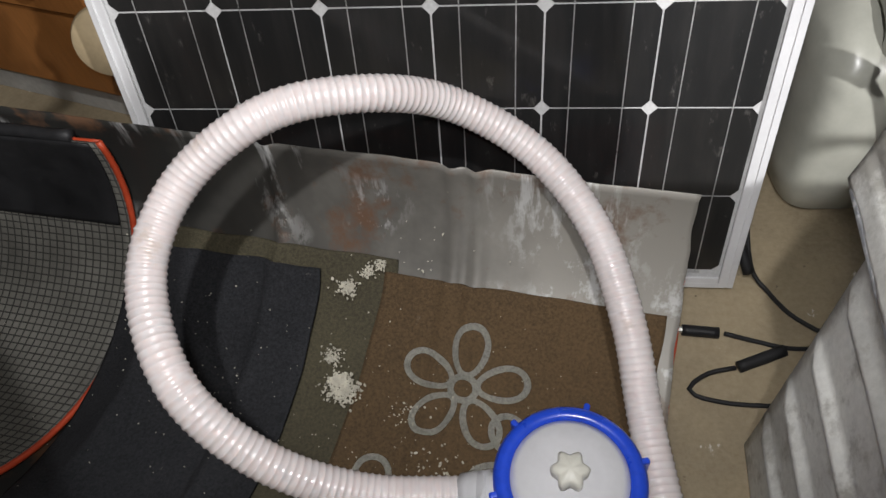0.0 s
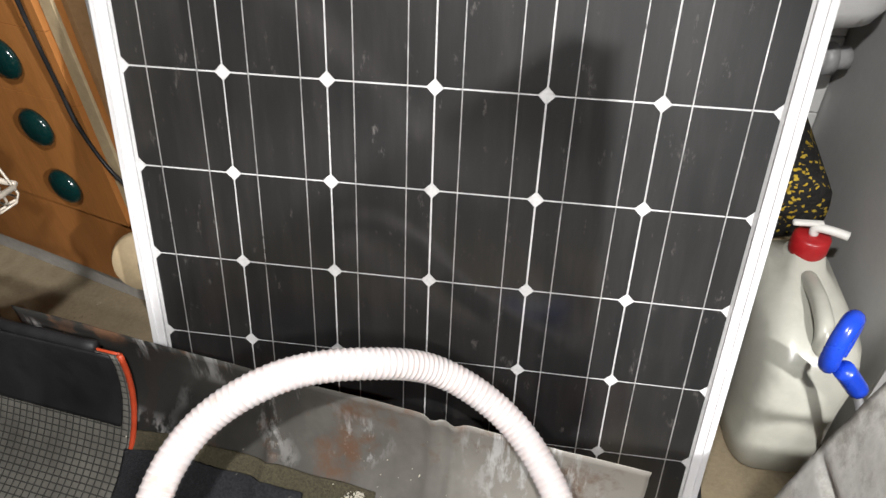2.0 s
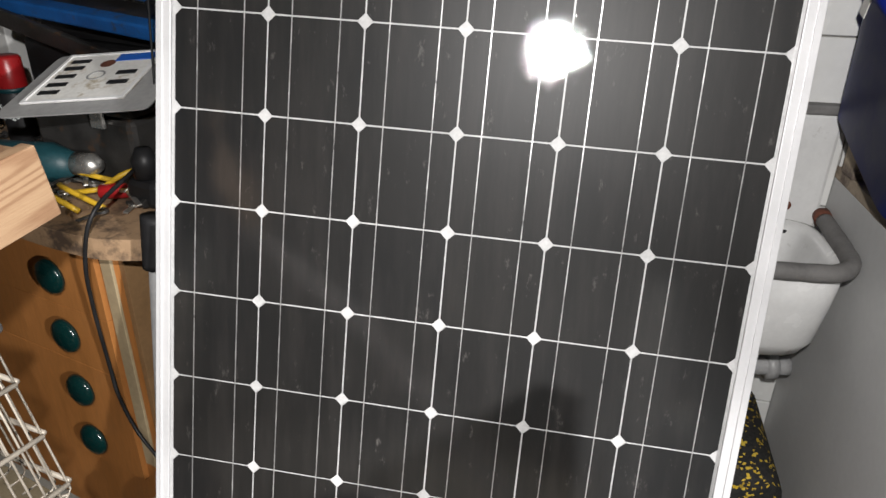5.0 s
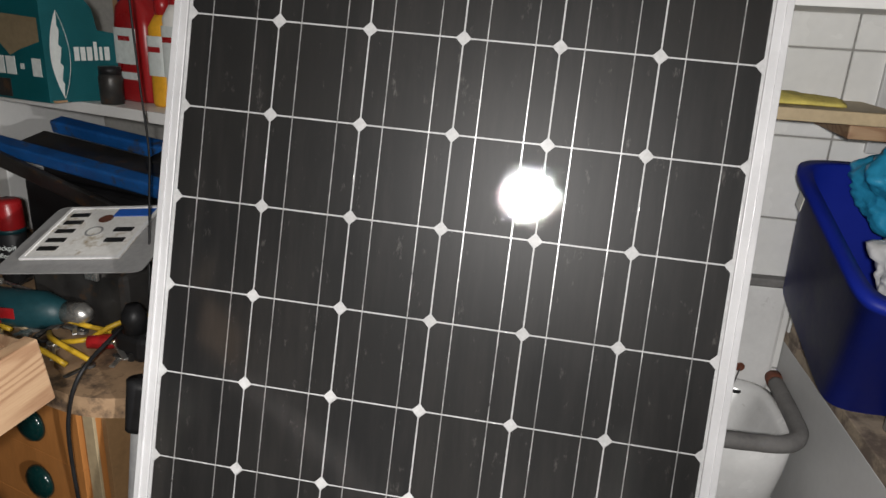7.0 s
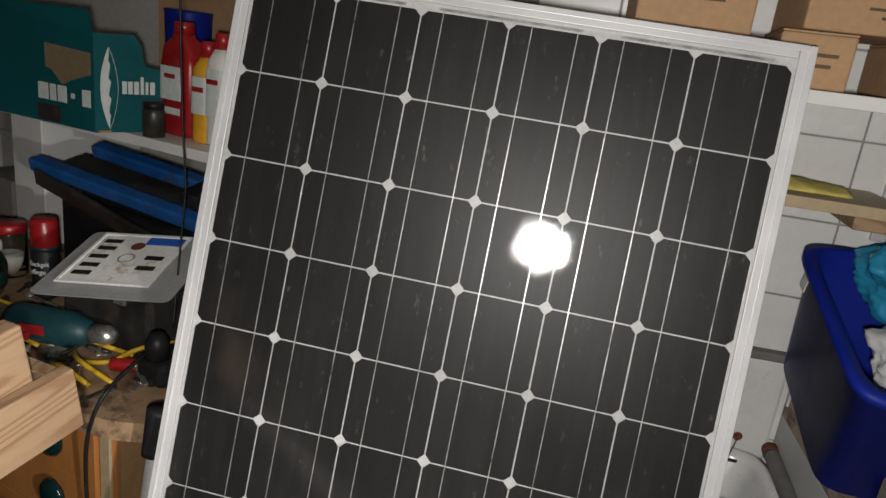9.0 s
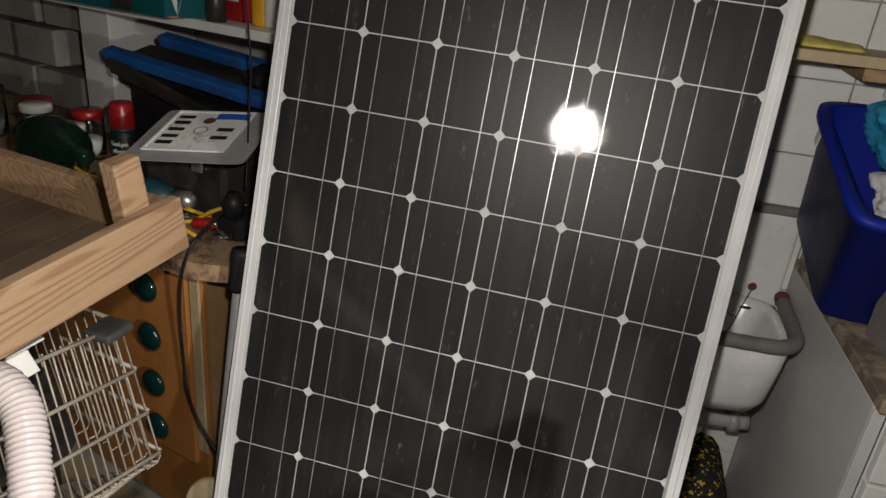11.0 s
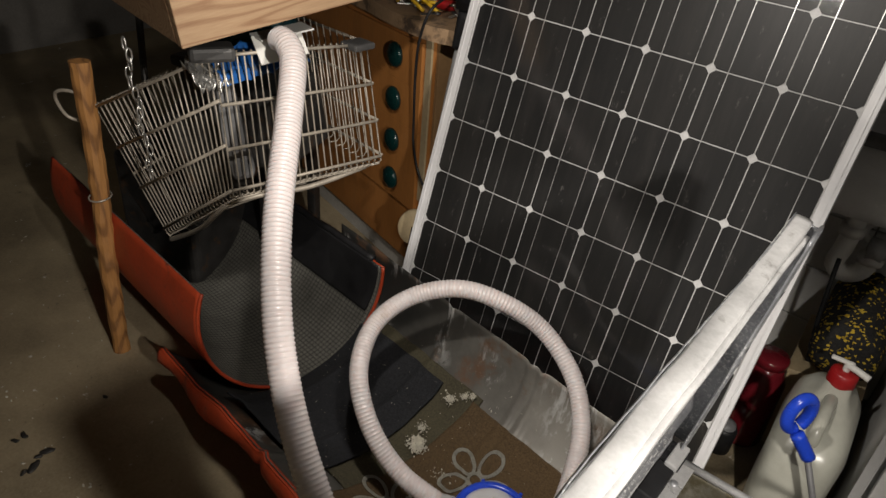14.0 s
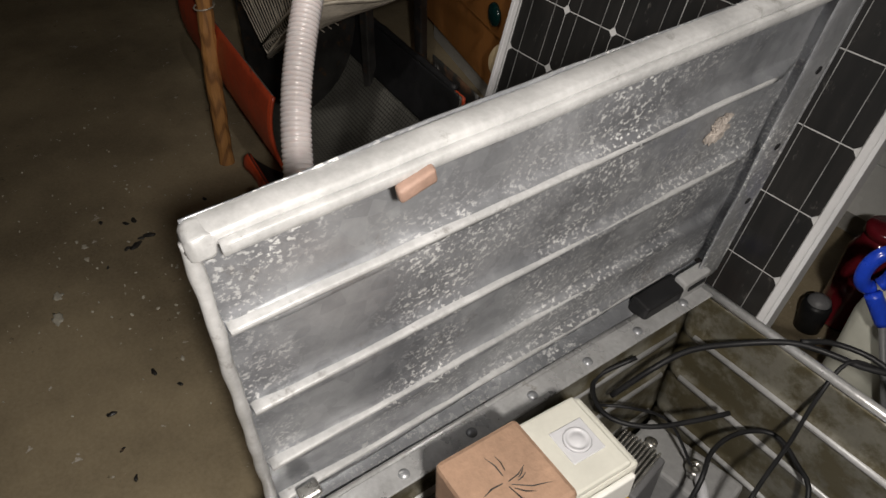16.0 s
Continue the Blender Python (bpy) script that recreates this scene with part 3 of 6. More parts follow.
def ragged(u, k):
    return 0.012 * noise.noise((u * 9.0, k, 0.3)) + 0.006 * noise.noise((u * 40.0, k, 1.7))


long_drum = thing("cut_drum", (0, 0, 0), "long half drum with orange outside and stained grey inside", "drum", "cut drums")


def long_shell(off):
    def fn(u, v):
        s = -0.62 + 0.935 * u
        lo, hi = (8 if off < 0 else -4) + 60 * ragged(u, 2.0), 152 + 90 * ragged(u, 5.0)
        return drum_place(s + ragged(v, 9.0) * 0.4, lo + (hi - lo) * v, off)
    return fn


part("shell", sheet(long_shell(-0.006), 150, 40, 0.003), M["orange"], long_drum, "orange-red plastic outside", True)
part("lining", sheet(long_shell(0.0), 150, 40, 0.0015), M["lining"], long_drum, "stained grey and black inside", True)
def flap(u, v):
    """The near edge of the long drum, bent outwards and down."""
    base = drum_place(-0.62 + 0.93 * u, 150 + 90 * ragged(u, 5.0), 0.004)
    wide = 0.8 + 0.4 * noise.noise((u * 6, 4, 1))
    out = 0.030 * wide * math.sin(v * 1.5)
    return base + Vector((-PX.x * out, -PX.y * out, 0.006 * math.sin(v * 3.1) - 0.038 * v * v * wide))


part("rim_band", sheet(flap, 120, 8, 0.002), M["orange"], long_drum, "bare orange edge bent outwards", True)


def short_place(s, ang, off=0.0):
    """A place inside the shorter half drum that lies in the long one."""
    w, d = 0.229 - off, 0.240 - off
    a = radians(ang)
    c, z = w * math.cos(a), -d * math.sin(a)
    q = AX * s + PX * (-0.276 + c)
    return Vector((q.x, q.y, max(0.290 + z, 0.02 + off)))


short_drum = thing("cut_drum", (0, 0, 0), "short half drum lined with grey woven mesh, orange edge", "drum", "cut drums")


def short_shell(off, s1=-0.455):
    def fn(u, v):
        end = s1 + 0.03 * math.cos(math.pi * v)
        s = -1.30 + (end + 1.30) * u
        return short_place(s, -2 + 205 * v, off)
    return fn


part("shell", sheet(short_shell(-0.005), 60, 48, 0.003), M["orange"], short_drum, "orange-red plastic outside", True)
part("lining", sheet(short_shell(0.0, -0.457), 60, 48, 0.0015, (0.61, 0.68)), M["woven"], short_drum, "grey woven mesh", True)
rim = [short_place(-0.454 + 0.03 * math.cos(math.pi * k / 60), -2 + 205 * k / 60, -0.001) for k in range(61)]
part("edge_trim", sweep(rim, 0.0045, 8), M["orange"], short_drum, "orange edge trim", True)
part("edge_cover", sweep([short_place(-1.30 + 0.835 * k / 40, -3 + 1.2 * noise.noise((k * 0.3, 0, 2)), -0.004) for k in range(41)], 0.009, 8), M["black"], short_drum, "dark lining folded over the edge", True)
part("inner_band", sheet(lambda u, v: short_place(-1.25 + 0.782 * u + 0.03 * math.cos(math.pi * v * 0.25), -2 + 33 * v, 0.006), 30, 20, 0.003), M["black"], short_drum, "smooth dark band along the upper edge", True)


def mat_sheet(name, s0, s1, a0, a1, off, material, label, skew=0.0):
    def fn(u, v):
        s = s0 + (s1 - s0) * u + skew * v + 0.004 * noise.noise((v * 6, s0, 3))
        a = a0 + (a1 - a0) * v + 1.2 * noise.noise((u * 5, a0, 7))
        return drum_place(s, a, off + 0.0025 * noise.noise((u * 7, v * 7, a0)))
    ob = part(name, sheet(fn, 60, 50, 0.004), material, None, "", True)
    return tagged(ob, label, "mat", "mats in the drum")


mat_sheet("floor_mat", -0.43, -0.035, 36, 120, 0.009, M["olive_mat"], "olive-brown carpet piece lying in the half drum", -0.02)
mat_sheet("floor_mat", -0.43, -0.135, 42, 138, 0.018, M["black_mat"], "black ribbed carpet piece lying in the half drum", 0.0)
mat_sheet("floor_mat", -0.05, 0.30, 40, 138, 0.014, M["brown_mat"], "brown carpet piece with pale flower outlines in the drum", -0.03)


def on_mat(s, p, off):
    return drum_place(s, math.degrees(math.acos(max(-1, min(1, (p + 0.295) / 0.275)))), off)


def flower(s0, p0, size, turn):
    """Petal outlines and a ring as flat pale bands on the mat."""
    bm = bmesh.new()
    loops = []
    for k in range(5):
        a = radians(turn + 72 * k)
        loops.append([(0.62 * size + 0.40 * size * math.cos(t), 0.22 * size * math.sin(t) * (1.15 + 0.25 * math.cos(t)), a) for t in [2 * math.pi * i / 28 for i in range(29)]])
    loops.append([(0.2 * size * math.cos(t), 0.2 * size * math.sin(t), 0.0) for t in [2 * math.pi * i / 20 for i in range(21)]])
    for lp in loops:
        mid = [Vector((x * math.cos(a) - y * math.sin(a), x * math.sin(a) + y * math.cos(a))) for x, y, a in lp]
        c = sum(mid[:-1], Vector((0, 0))) / (len(mid) - 1)
        rows = []
        for q in mid:
            d = (q - c).normalized() * 0.0042
            rows.append([bm.verts.new(on_mat(s0 + e.x, p0 + e.y, 0.0215)) for e in (q - d, q + d)])
        for a, b in zip(rows, rows[1:]):
            bm.faces.new((a[0], b[0], b[1], a[1]))
    bmesh.ops.solidify(bm, geom=bm.faces[:], thickness=0.0012)
    return bm


for s0, p0, turn in ((0.072, -0.205, 88), (0.172, -0.292, 60), (0.0, -0.39, 30)):
    tagged(part("mat_flower", flower(s0, p0, 0.077, turn), M["pattern"]), "pale grey flower outline woven on brown carpet", "carpet pattern", "carpet flowers")


def crumb_bits(name, spots, label, on=lambda s, p: on_mat(s, p, 0.024)):
    rnd = random.Random(4)
    bm = bmesh.new()
    for s0, p0, spread, count, size in spots:
        for _ in range(count):
            q = on(s0 + rnd.gauss(0, spread), p0 + rnd.gauss(0, spread * 0.8))
            r = size * rnd.uniform(0.35, 1.2)
            m = Matrix.Translation(q) @ Euler((rnd.uniform(0, 6), rnd.uniform(0, 6), rnd.uniform(0, 6))).to_matrix().to_4x4() @ Matrix.Diagonal((r, r * rnd.uniform(0.5, 1), r * 0.5, 1))
            bmesh.ops.create_icosphere(bm, subdivisions=1, radius=1, matrix=m)
    return tagged(part(name, bm, M["crumbs"]), label, "debris", kind="stuff")


crumb_bits("plaster_crumbs", [(-0.075, -0.235, 0.011, 420, 0.0024), (-0.083, -0.225, 0.006, 160, 0.003), (-0.10, -0.195, 0.007, 120, 0.002), (-0.095, -0.105, 0.006, 170, 0.0024), (-0.07, -0.085, 0.005, 90, 0.002), (-0.055, -0.075, 0.004, 60, 0.002), (0.0, -0.06, 0.02, 14, 0.002), (0.01, -0.25, 0.012, 40, 0.002), (0.07, -0.33, 0.012, 26, 0.0032), (0.06, -0.30, 0.02, 20, 0.003), (-0.05, -0.3, 0.12, 110, 0.0012), (0.1, -0.25, 0.1, 90, 0.0012), (-0.3, -0.25, 0.1, 80, 0.0013)], "crumbs of pale plaster scattered on the mats")
crumb_bits("floor_grit", [(-0.8, -0.9, 0.3, 130, 0.003), (-0.55, -0.75, 0.08, 22, 0.005), (-1.2, -0.5, 0.3, 60, 0.003), (-0.5, 0.1, 0.12, 40, 0.004)], "pale and dark grit scattered on the concrete floor", lambda s, p: Vector((s, p, 0.002)))
for x, y, r, a in ((-0.89, -0.78, 0.009, 0), (-0.85, -0.73, 0.008, 37), (-0.77, -0.72, 0.01, 74), (-0.75, -0.76, 0.009, 111), (-0.71, -0.82, 0.006, 148), (-0.34, -0.85, 0.01, 5), (-0.28, -0.82, 0.007, 42), (-0.29, -0.95, 0.01, 79), (-0.2, -0.96, 0.006, 116), (-0.13, -0.96, 0.006, 153), (-0.85, -0.71, 0.012, 0), (-0.77, -0.7, 0.016, 61), (-0.75, -0.74, 0.018, 122), (-0.83, -0.53, 0.009, 3)):
    bm = bmesh.new()
    bmesh.ops.create_icosphere(bm, subdivisions=2, radius=1, matrix=pose(x, y, 0.003, 0, 0, a) @ Matrix.Diagonal((r * 1.05, r * 0.5, 0.003, 1)))
    for v in bm.verts:
        v.co += v.normal * 0.003 * noise.noise(v.co * 180)
    tagged(part("dead_leaf", bm, M["dark"], smooth=True), "small dark dry leaf scrap on the concrete floor", "debris", "leaf scraps")


for x, y, r in ((-0.68, -0.94, 0.014), (-0.61, -0.96, 0.015), (-0.82, -0.84, 0.008), (-0.77, -0.85, 0.007), (-0.34, -0.79, 0.006), (-0.85, -0.85, 0.005)):
    bm = bmesh.new()
    bmesh.ops.create_icosphere(bm, subdivisions=3, radius=1)
    for v in bm.verts:
        n = v.co.normalized()
        k = 0.9 + 0.7 * noise.noise(Vector((n.x * 2, n.y * 2, x * 30)))
        v.co = Vector((x + r * 1.3 * k * n.x, y + r * 0.8 * k * n.y, 0.002 + 0.0015 * n.z))
    tagged(part("paint_splash", bm, M["crumbs"], smooth=True), "dried white splash on the concrete floor", "splash", "floor splashes")


# ---- the ribbed hose ----
LOOP = [(0.275, -0.60, 0.20), (0.262, -0.45, 0.17), (0.24, -0.296, 0.181), (0.225, -0.201, 0.223), (0.194, -0.11, 0.267), (0.132, -0.043, 0.317), (0.047, -0.023, 0.374), (-0.029, -0.061, 0.429), (-0.119, -0.106, 0.449), (-0.201, -0.161, 0.417), (-0.226, -0.244, 0.38), (-0.184, -0.334, 0.344), (-0.118, -0.375, 0.278), (-0.035, -0.383, 0.218), (0.064, -0.374, 0.192)]
LONG = [(-0.475, -0.235, 0.894), (-0.444, -0.245, 0.891), (-0.406, -0.268, 0.868), (-0.334, -0.35, 0.80), (-0.236, -0.467, 0.70), (-0.133, -0.562, 0.58), (-0.018, -0.621, 0.45), (0.13, -0.653, 0.31)]


def ribbed(points, r):
    way = spline(points, 0.00125)
    radii = [(r + 0.0042 * max(0.0, min(1.0, (1.35 - i * 0.00125) / 0.35))) * (1.0 + (0.060, 0.018, -0.006, -0.012, -0.006, 0.018)[i % 6]) for i in range(len(way))]
    return sweep(way, r, 20, radii)


hose = thing("ribbed_hose", (0, 0, 0), "long off-white ribbed plastic hose looping from crate to pump", "hose")
part("hose_run", ribbed(LONG + LOOP, 0.0180), M["hose"], hose, "", True)
part("end_cuff", cord([(0.060, -0.374, 0.193), (0.095, -0.372, 0.205)], 0.021, 20, 0.01), M["grey_lid"], hose, "grey push-on cuff", True)

pump = thing("pump_canister", pose(0.158, -0.372, 0.10), "round pump canister with blue screw ring and grey lid", "pump")
part("body", lathe([(0, 0.0), (0.05, 0.0), (0.056, 0.006), (0.056, 0.125), (0.0, 0.125)], 40), M["grey_lid"], pump, "", True)
part("screw_ring", lathe([(0.052, 0.118), (0.066, 0.118), (0.068, 0.124), (0.068, 0.150), (0.064, 0.157), (0.054, 0.159), (0.052, 0.150), (0.052, 0.118)], 48), M["blue"], pump, "blue screw ring", True)
part("lid", lathe([(0.0, 0.162), (0.030, 0.162), (0.046, 0.160), (0.0525, 0.154), (0.0525, 0.135), (0.0, 0.135)], 48), M["grey_lid"], pump, "light grey domed lid", True)
for k in range(6):
    part("ring_lug", box((0.010, 0.006, 0.028), (0.068, 0, 0.14), 0.002, Matrix.Rotation(radians(60 * k + 15), 4, "Z")), M["blue"], pump)
bm = lathe([(0, 0.160), (0.014, 0.160), (0.015, 0.176), (0.012, 0.180), (0, 0.180)], 40)
for v in bm.verts:
    a = math.atan2(v.co.y, v.co.x)
    k = 1 + 0.16 * math.cos(6 * a) if math.hypot(v.co.x, v.co.y) > 0.004 else 1
    v.co.x, v.co.y = v.co.x * k, v.co.y * k
part("knob", bm, M["cream"], pump, "cream star knob", True)
part("spout", rod((-0.05, 0, 0.105), (-0.085, 0.0, 0.105), 0.017, 20), M["grey_lid"], pump, "", True)


# ---- the sheet-metal trunk with its lid up ----
X0, X1, Y0, Y1, TOP = 0.384, 0.845, -0.885, -0.242, 0.447


def ribbed_wall(a, b, z0, z1, out, ribs, along=True, name="trunk"):
    """A pressed wall from a to b (plan), with rounded ribs that stand out along out."""
    a, b, out = Vector((*a, 0)), Vector((*b, 0)), Vector((*out, 0))

    def fn(u, v):
        p = a.lerp(b, u)
        z = z0 + (z1 - z0) * v
        fade = min(1, u * 22, (1 - u) * 22)
        k = sum(math.exp(-((z - r) / 0.0075) ** 2) for r in ribs) * 0.009 * fade
        q = p + out * (k + 0.0015 * noise.noise((p.x * 9, p.y * 9, z * 9)))
        return Vector((q.x, q.y, z))
    return sheet(fn, 40, 90, 0.0015)


CHEST = Matrix.Translation((X0, Y1, 0)) @ Matrix.Rotation(radians(-3.0), 4, "Z") @ Matrix.Translation((-X0, -Y1, 0))
trunk = thing("metal_chest", CHEST, "old galvanised sheet-metal trunk with ribbed walls, lid propped open", "trunk")
RIBS = [0.10, 0.19, 0.28, 0.37]
part("rear_wall", ribbed_wall((X0, Y0), (X0, Y1), 0.0, TOP, (-1, 0), RIBS), M["chalk"], trunk, "", True)
part("front_wall", ribbed_wall((X1, Y0), (X1, Y1), 0.0, TOP, (1, 0), RIBS), M["chalk"], trunk, "", True)
part("end_wall", ribbed_wall((X0, Y1), (X1, Y1), 0.0, TOP, (0, 1), RIBS), M["chalk"], trunk, "", True)
part("end_wall", ribbed_wall((X0, Y0), (X1, Y0), 0.0, TOP, (0, -1), RIBS), M["chalk"], trunk, "", True)
# inner faces are darker and browner than the outer walls
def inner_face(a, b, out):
    part("inner_face", ribbed_wall(a, b, 0.006, TOP - 0.004, out, RIBS), M["inside"], trunk, "darker olive-brown inside with ribs", True)


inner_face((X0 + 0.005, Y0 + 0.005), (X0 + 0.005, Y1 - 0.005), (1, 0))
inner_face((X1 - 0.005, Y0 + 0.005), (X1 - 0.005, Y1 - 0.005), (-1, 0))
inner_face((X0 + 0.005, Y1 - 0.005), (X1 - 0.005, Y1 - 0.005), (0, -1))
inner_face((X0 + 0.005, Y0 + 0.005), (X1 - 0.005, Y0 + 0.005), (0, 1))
part("bottom", box((X1 - X0 - 0.006, Y1 - Y0 - 0.006, 0.004), ((X0 + X1) / 2, (Y0 + Y1) / 2, 0.004), 0.0), M["steel"], trunk)
rimz = TOP + 0.002
for a, b in (((X0, Y1), (X1, Y1)), ((X1, Y1), (X1, Y0)), ((X1, Y0), (X0, Y0)), ((X0, Y0), (X0, Y1))):
    part("rolled_rim", rod((*a, rimz), (*b, rimz), 0.0065, 12), M["rim_zinc"], trunk, "bright rolled edge", True)
part("hinge_strip", box((0.030, Y1 - Y0 - 0.02, 0.003), (X0 + 0.018, (Y0 + Y1) / 2, TOP + 0.008), 0.001), M["rim_zinc"], trunk, "bright hinge strip")
for k in range(7):
    part("rivet", lathe([(0.0065, 0), (0.0055, 0.002), (0.0, 0.0035)], 14, Matrix.Translation((X0 + 0.02, Y0 + 0.06 + 0.088 * k, TOP + 0.0095))), M["steel"], trunk, "", True)

# the lid, standing up with its inside to the right
LY0, LY1, LH = -0.862, -0.212, 0.430
LID = Matrix.Translation((0.356, LY1, TOP + 0.014)) @ Matrix.Rotation(radians(7.5), 4, "Y") @ Matrix.Rotation(radians(2.4), 4, "X") @ Matrix.Translation((0, -LY1, 0))


def lid_fn(u, v):
    y, z = LY0 + (LY1 - LY0) * u, LH * v
    fade = min(1, u * 18, (1 - u) * 16)
    k = sum(math.exp(-((z - r) / 0.0046) ** 2) for r in (0.033, 0.109, 0.212, 0.322)) * 0.012 * fade
    dent = 0.004 * noise.noise((y * 6, z * 6, 2.2)) + 0.0012 * noise.noise((y * 30, z * 30, 5))
    return Vector((k + dent, y, z))


lid = part("lid", sheet(lid_fn, 110, 110, 0.0014), M["steel"], trunk, "upright ribbed lid", True, m=LID)

part("lid_back", sheet(lambda u, v: lid_fn(u, v * 0.975) - Vector((0.002, 0, 0)), 110, 80, 0.001), M["chalk"], lid, "chalky white outside", True)


def wavy_bar(a, b, size, amp):
    """A folded lip with small dents, from a to b."""
    a, b = Vector(a), Vector(b)
    bm = bmesh.new()
    n = 60
    rows = []
    for i in range(n + 1):
        p = a.lerp(b, i / n)
        d = amp * noise.noise((p.y * 14, p.z * 14, p.x * 9))
        w, h = size[0] / 2, size[1] / 2
        along_y = abs(b.y - a.y) > abs(b.z - a.z)
        ring = []
        for k in range(12):
            t = 2 * math.pi * k / 12
            cx, cz = math.copysign(abs(math.cos(t)) ** 0.5, math.cos(t)) * w, math.copysign(abs(math.sin(t)) ** 0.5, math.sin(t)) * h
            ring.append(bm.verts.new(p + (Vector((cx + d * 0.5, 0, cz + d)) if along_y else Vector((cx + d * 0.5, cz + d, 0)))))
        rows.append(ring)
    for r0, r1 in zip(rows, rows[1:]):
        for k in range(12):
            bm.faces.new((r0[k], r0[(k + 1) % 12], r1[(k + 1) % 12], r1[k]))
    bm.faces.new(rows[0])
    bm.faces.new(rows[-1][::-1])
    return bm


def hem(z0, z1):
    """The crumpled rolled hem of the lid's end, bulging between small dents."""
    way = [Vector((0.010 + 0.0015 * noise.noise((0, 3, z * 40)), LY0 + 0.0012 * noise.noise((2, 0, z * 26)), z)) for z in [z0 + (z1 - z0) * k / 90 for k in range(91)]]
    return sweep(way, 0.005, 12, [0.0052 + 0.0007 * math.sin(p.z * 118 + 2 * noise.noise((0, 0, p.z * 14))) * (0.4 + 0.6 * abs(noise.noise((5, 0, p.z * 22)))) for p in way])


part("top_lip", wavy_bar((0.0105, LY0 + 0.003, LH - 0.006), (0.0105, LY1, LH - 0.006), (0.022, 0.012), 0.0022), M["lip"], lid, "bent and dented folded lip", True)
part("top_bead", wavy_bar((0.0235, LY0 + 0.014, LH - 0.011), (0.0235, LY1 - 0.03, LH - 0.0105), (0.008, 0.0105), 0.0022), M["lip"], lid, "rolled bead under the lip", True)
part("side_lip", hem(0.0, LH - 0.010), M["lip"], lid, "crumpled rolled side hem", True)
bm = box((0.022, 0.018, 0.020), (0.012, LY0 + 0.005, LH - 0.010), 0.006, seg=5)
for v in bm.verts:
    v.co += Vector((noise.noise(v.co * 110), noise.noise(v.co * 110 + Vector((7, 0, 0))), noise.noise(v.co * 110 + Vector((0, 7, 0))))) * 0.0028
part("folded_corner", bm, M["lip"], lid, "crushed folded corner", True)
part("side_flange", box((0.034, 0.004, LH - 0.01), (0.017, LY1 - 0.002, LH / 2), 0.001), M["steel"], lid, "flat flange with holes")
part("side_lip", wavy_bar((0.031, LY1 - 0.025, 0.0), (0.031, LY1 - 0.025, LH), (0.005, 0.05), 0.002), M["steel"], lid, "", True)
for z in (0.15, 0.235, 0.335):
    part("hole", lathe([(0, 0), (0.0045, 0), (0.0045, 0.001), (0, 0.001)], 10, Matrix.Translation((0.0340, LY1 - 0.022, z)) @ Matrix.Rotation(radians(90), 4, "Y")), M["black"], lid)
part("foot_flange", box((0.026, LY1 - LY0 - 0.02, 0.004), (0.012, (LY0 + LY1) / 2, 0.0), 0.001), M["steel"], lid)
bm = box((0.009, 0.030, 0.013), (0, 0, 0), 0.003, Matrix.Translation((0.030, -0.722, 0.4125)) @ Matrix.Rotation(radians(14), 4, "X"), 3)
for v in bm.verts:
    v.co += v.normal * 0.0025 * noise.noise(v.co * 90)
part("tape_scrap", bm, M["clip_wood"], lid, "folded scrap of brown tape", True)
bm = bmesh.new()
bmesh.ops.create_icosphere(bm, subdivisions=5, radius=1)
for v in bm.verts:
    n = v.co.normalized()
    k = 0.75 + 0.75 * noise.noise(Vector((0, n.y, n.z)) * 2.2 + Vector((3, 0, 0))) + 0.35 * noise.noise(n * 7)
    v.co = Vector((0.003 + 0.003 * n.x * (0.6 + 0.8 * noise.noise(n * 9)), -0.318 + 0.019 * n.y * k, 0.272 + 0.021 * n.z * k))
part("mortar_blob", bm, M["mortar"], lid, "rough splash of dried mortar")
# whitish bars paint the lamp's glint along the lid ribs
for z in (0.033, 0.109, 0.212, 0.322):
    part("rib", wavy_bar((0.0070, LY0 + 0.008, z + 0.004), (0.0070, LY1 - 0.050, z - 0.002), (0.012, 0.0066), 0.0008), M["lip"], lid, "pressed rib with its glint put into a pale colour", True)
catch = part("latch", box((0.006, 0.018, 0.056), (0.024, LY0 + 0.032, 0.030), 0.002), M["chrome"], lid, "small steel latch plate")
part("latch_hook", box((0.016, 0.022, 0.010), (0.026, LY0 + 0.032, 0.060), 0.003), M["chrome"], catch)
bracket = part("corner_latch", box((0.03, 0.075, 0.03), (0.026, LY1 - 0.115, 0.012), 0.004), M["black"], lid, "black corner latch")
part("latch_plate", box((0.02, 0.05, 0.034), (0.032, LY1 - 0.06, 0.018), 0.003), M["pipe"], bracket)
part("latch_slot", box((0.003, 0.034, 0.008), (0.0425, LY1 - 0.06, 0.022), 0.001), M["black"], bracket)

# inner-wall ribs get the same highlight as pale colour
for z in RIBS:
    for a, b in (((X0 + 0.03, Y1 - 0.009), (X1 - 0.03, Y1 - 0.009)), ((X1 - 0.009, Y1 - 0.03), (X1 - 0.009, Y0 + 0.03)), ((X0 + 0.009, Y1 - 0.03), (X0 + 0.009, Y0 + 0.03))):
        part("rib", rod((*a, z), (*b, z), 0.0058, 10), M["lip"], trunk, "pressed rib with its glint put into a pale colour", True)

# what lies in the trunk
beam = thing("wooden_post", pose(0.500, -0.720, 0.010, 0, 0, -5), "square oak post standing in the trunk, cracked end", "post")
part("post", box((0.085, 0.085, 0.585), (0, 0, 0.2925), 0.005), M["endgrain"], beam)
rnd = random.Random(8)
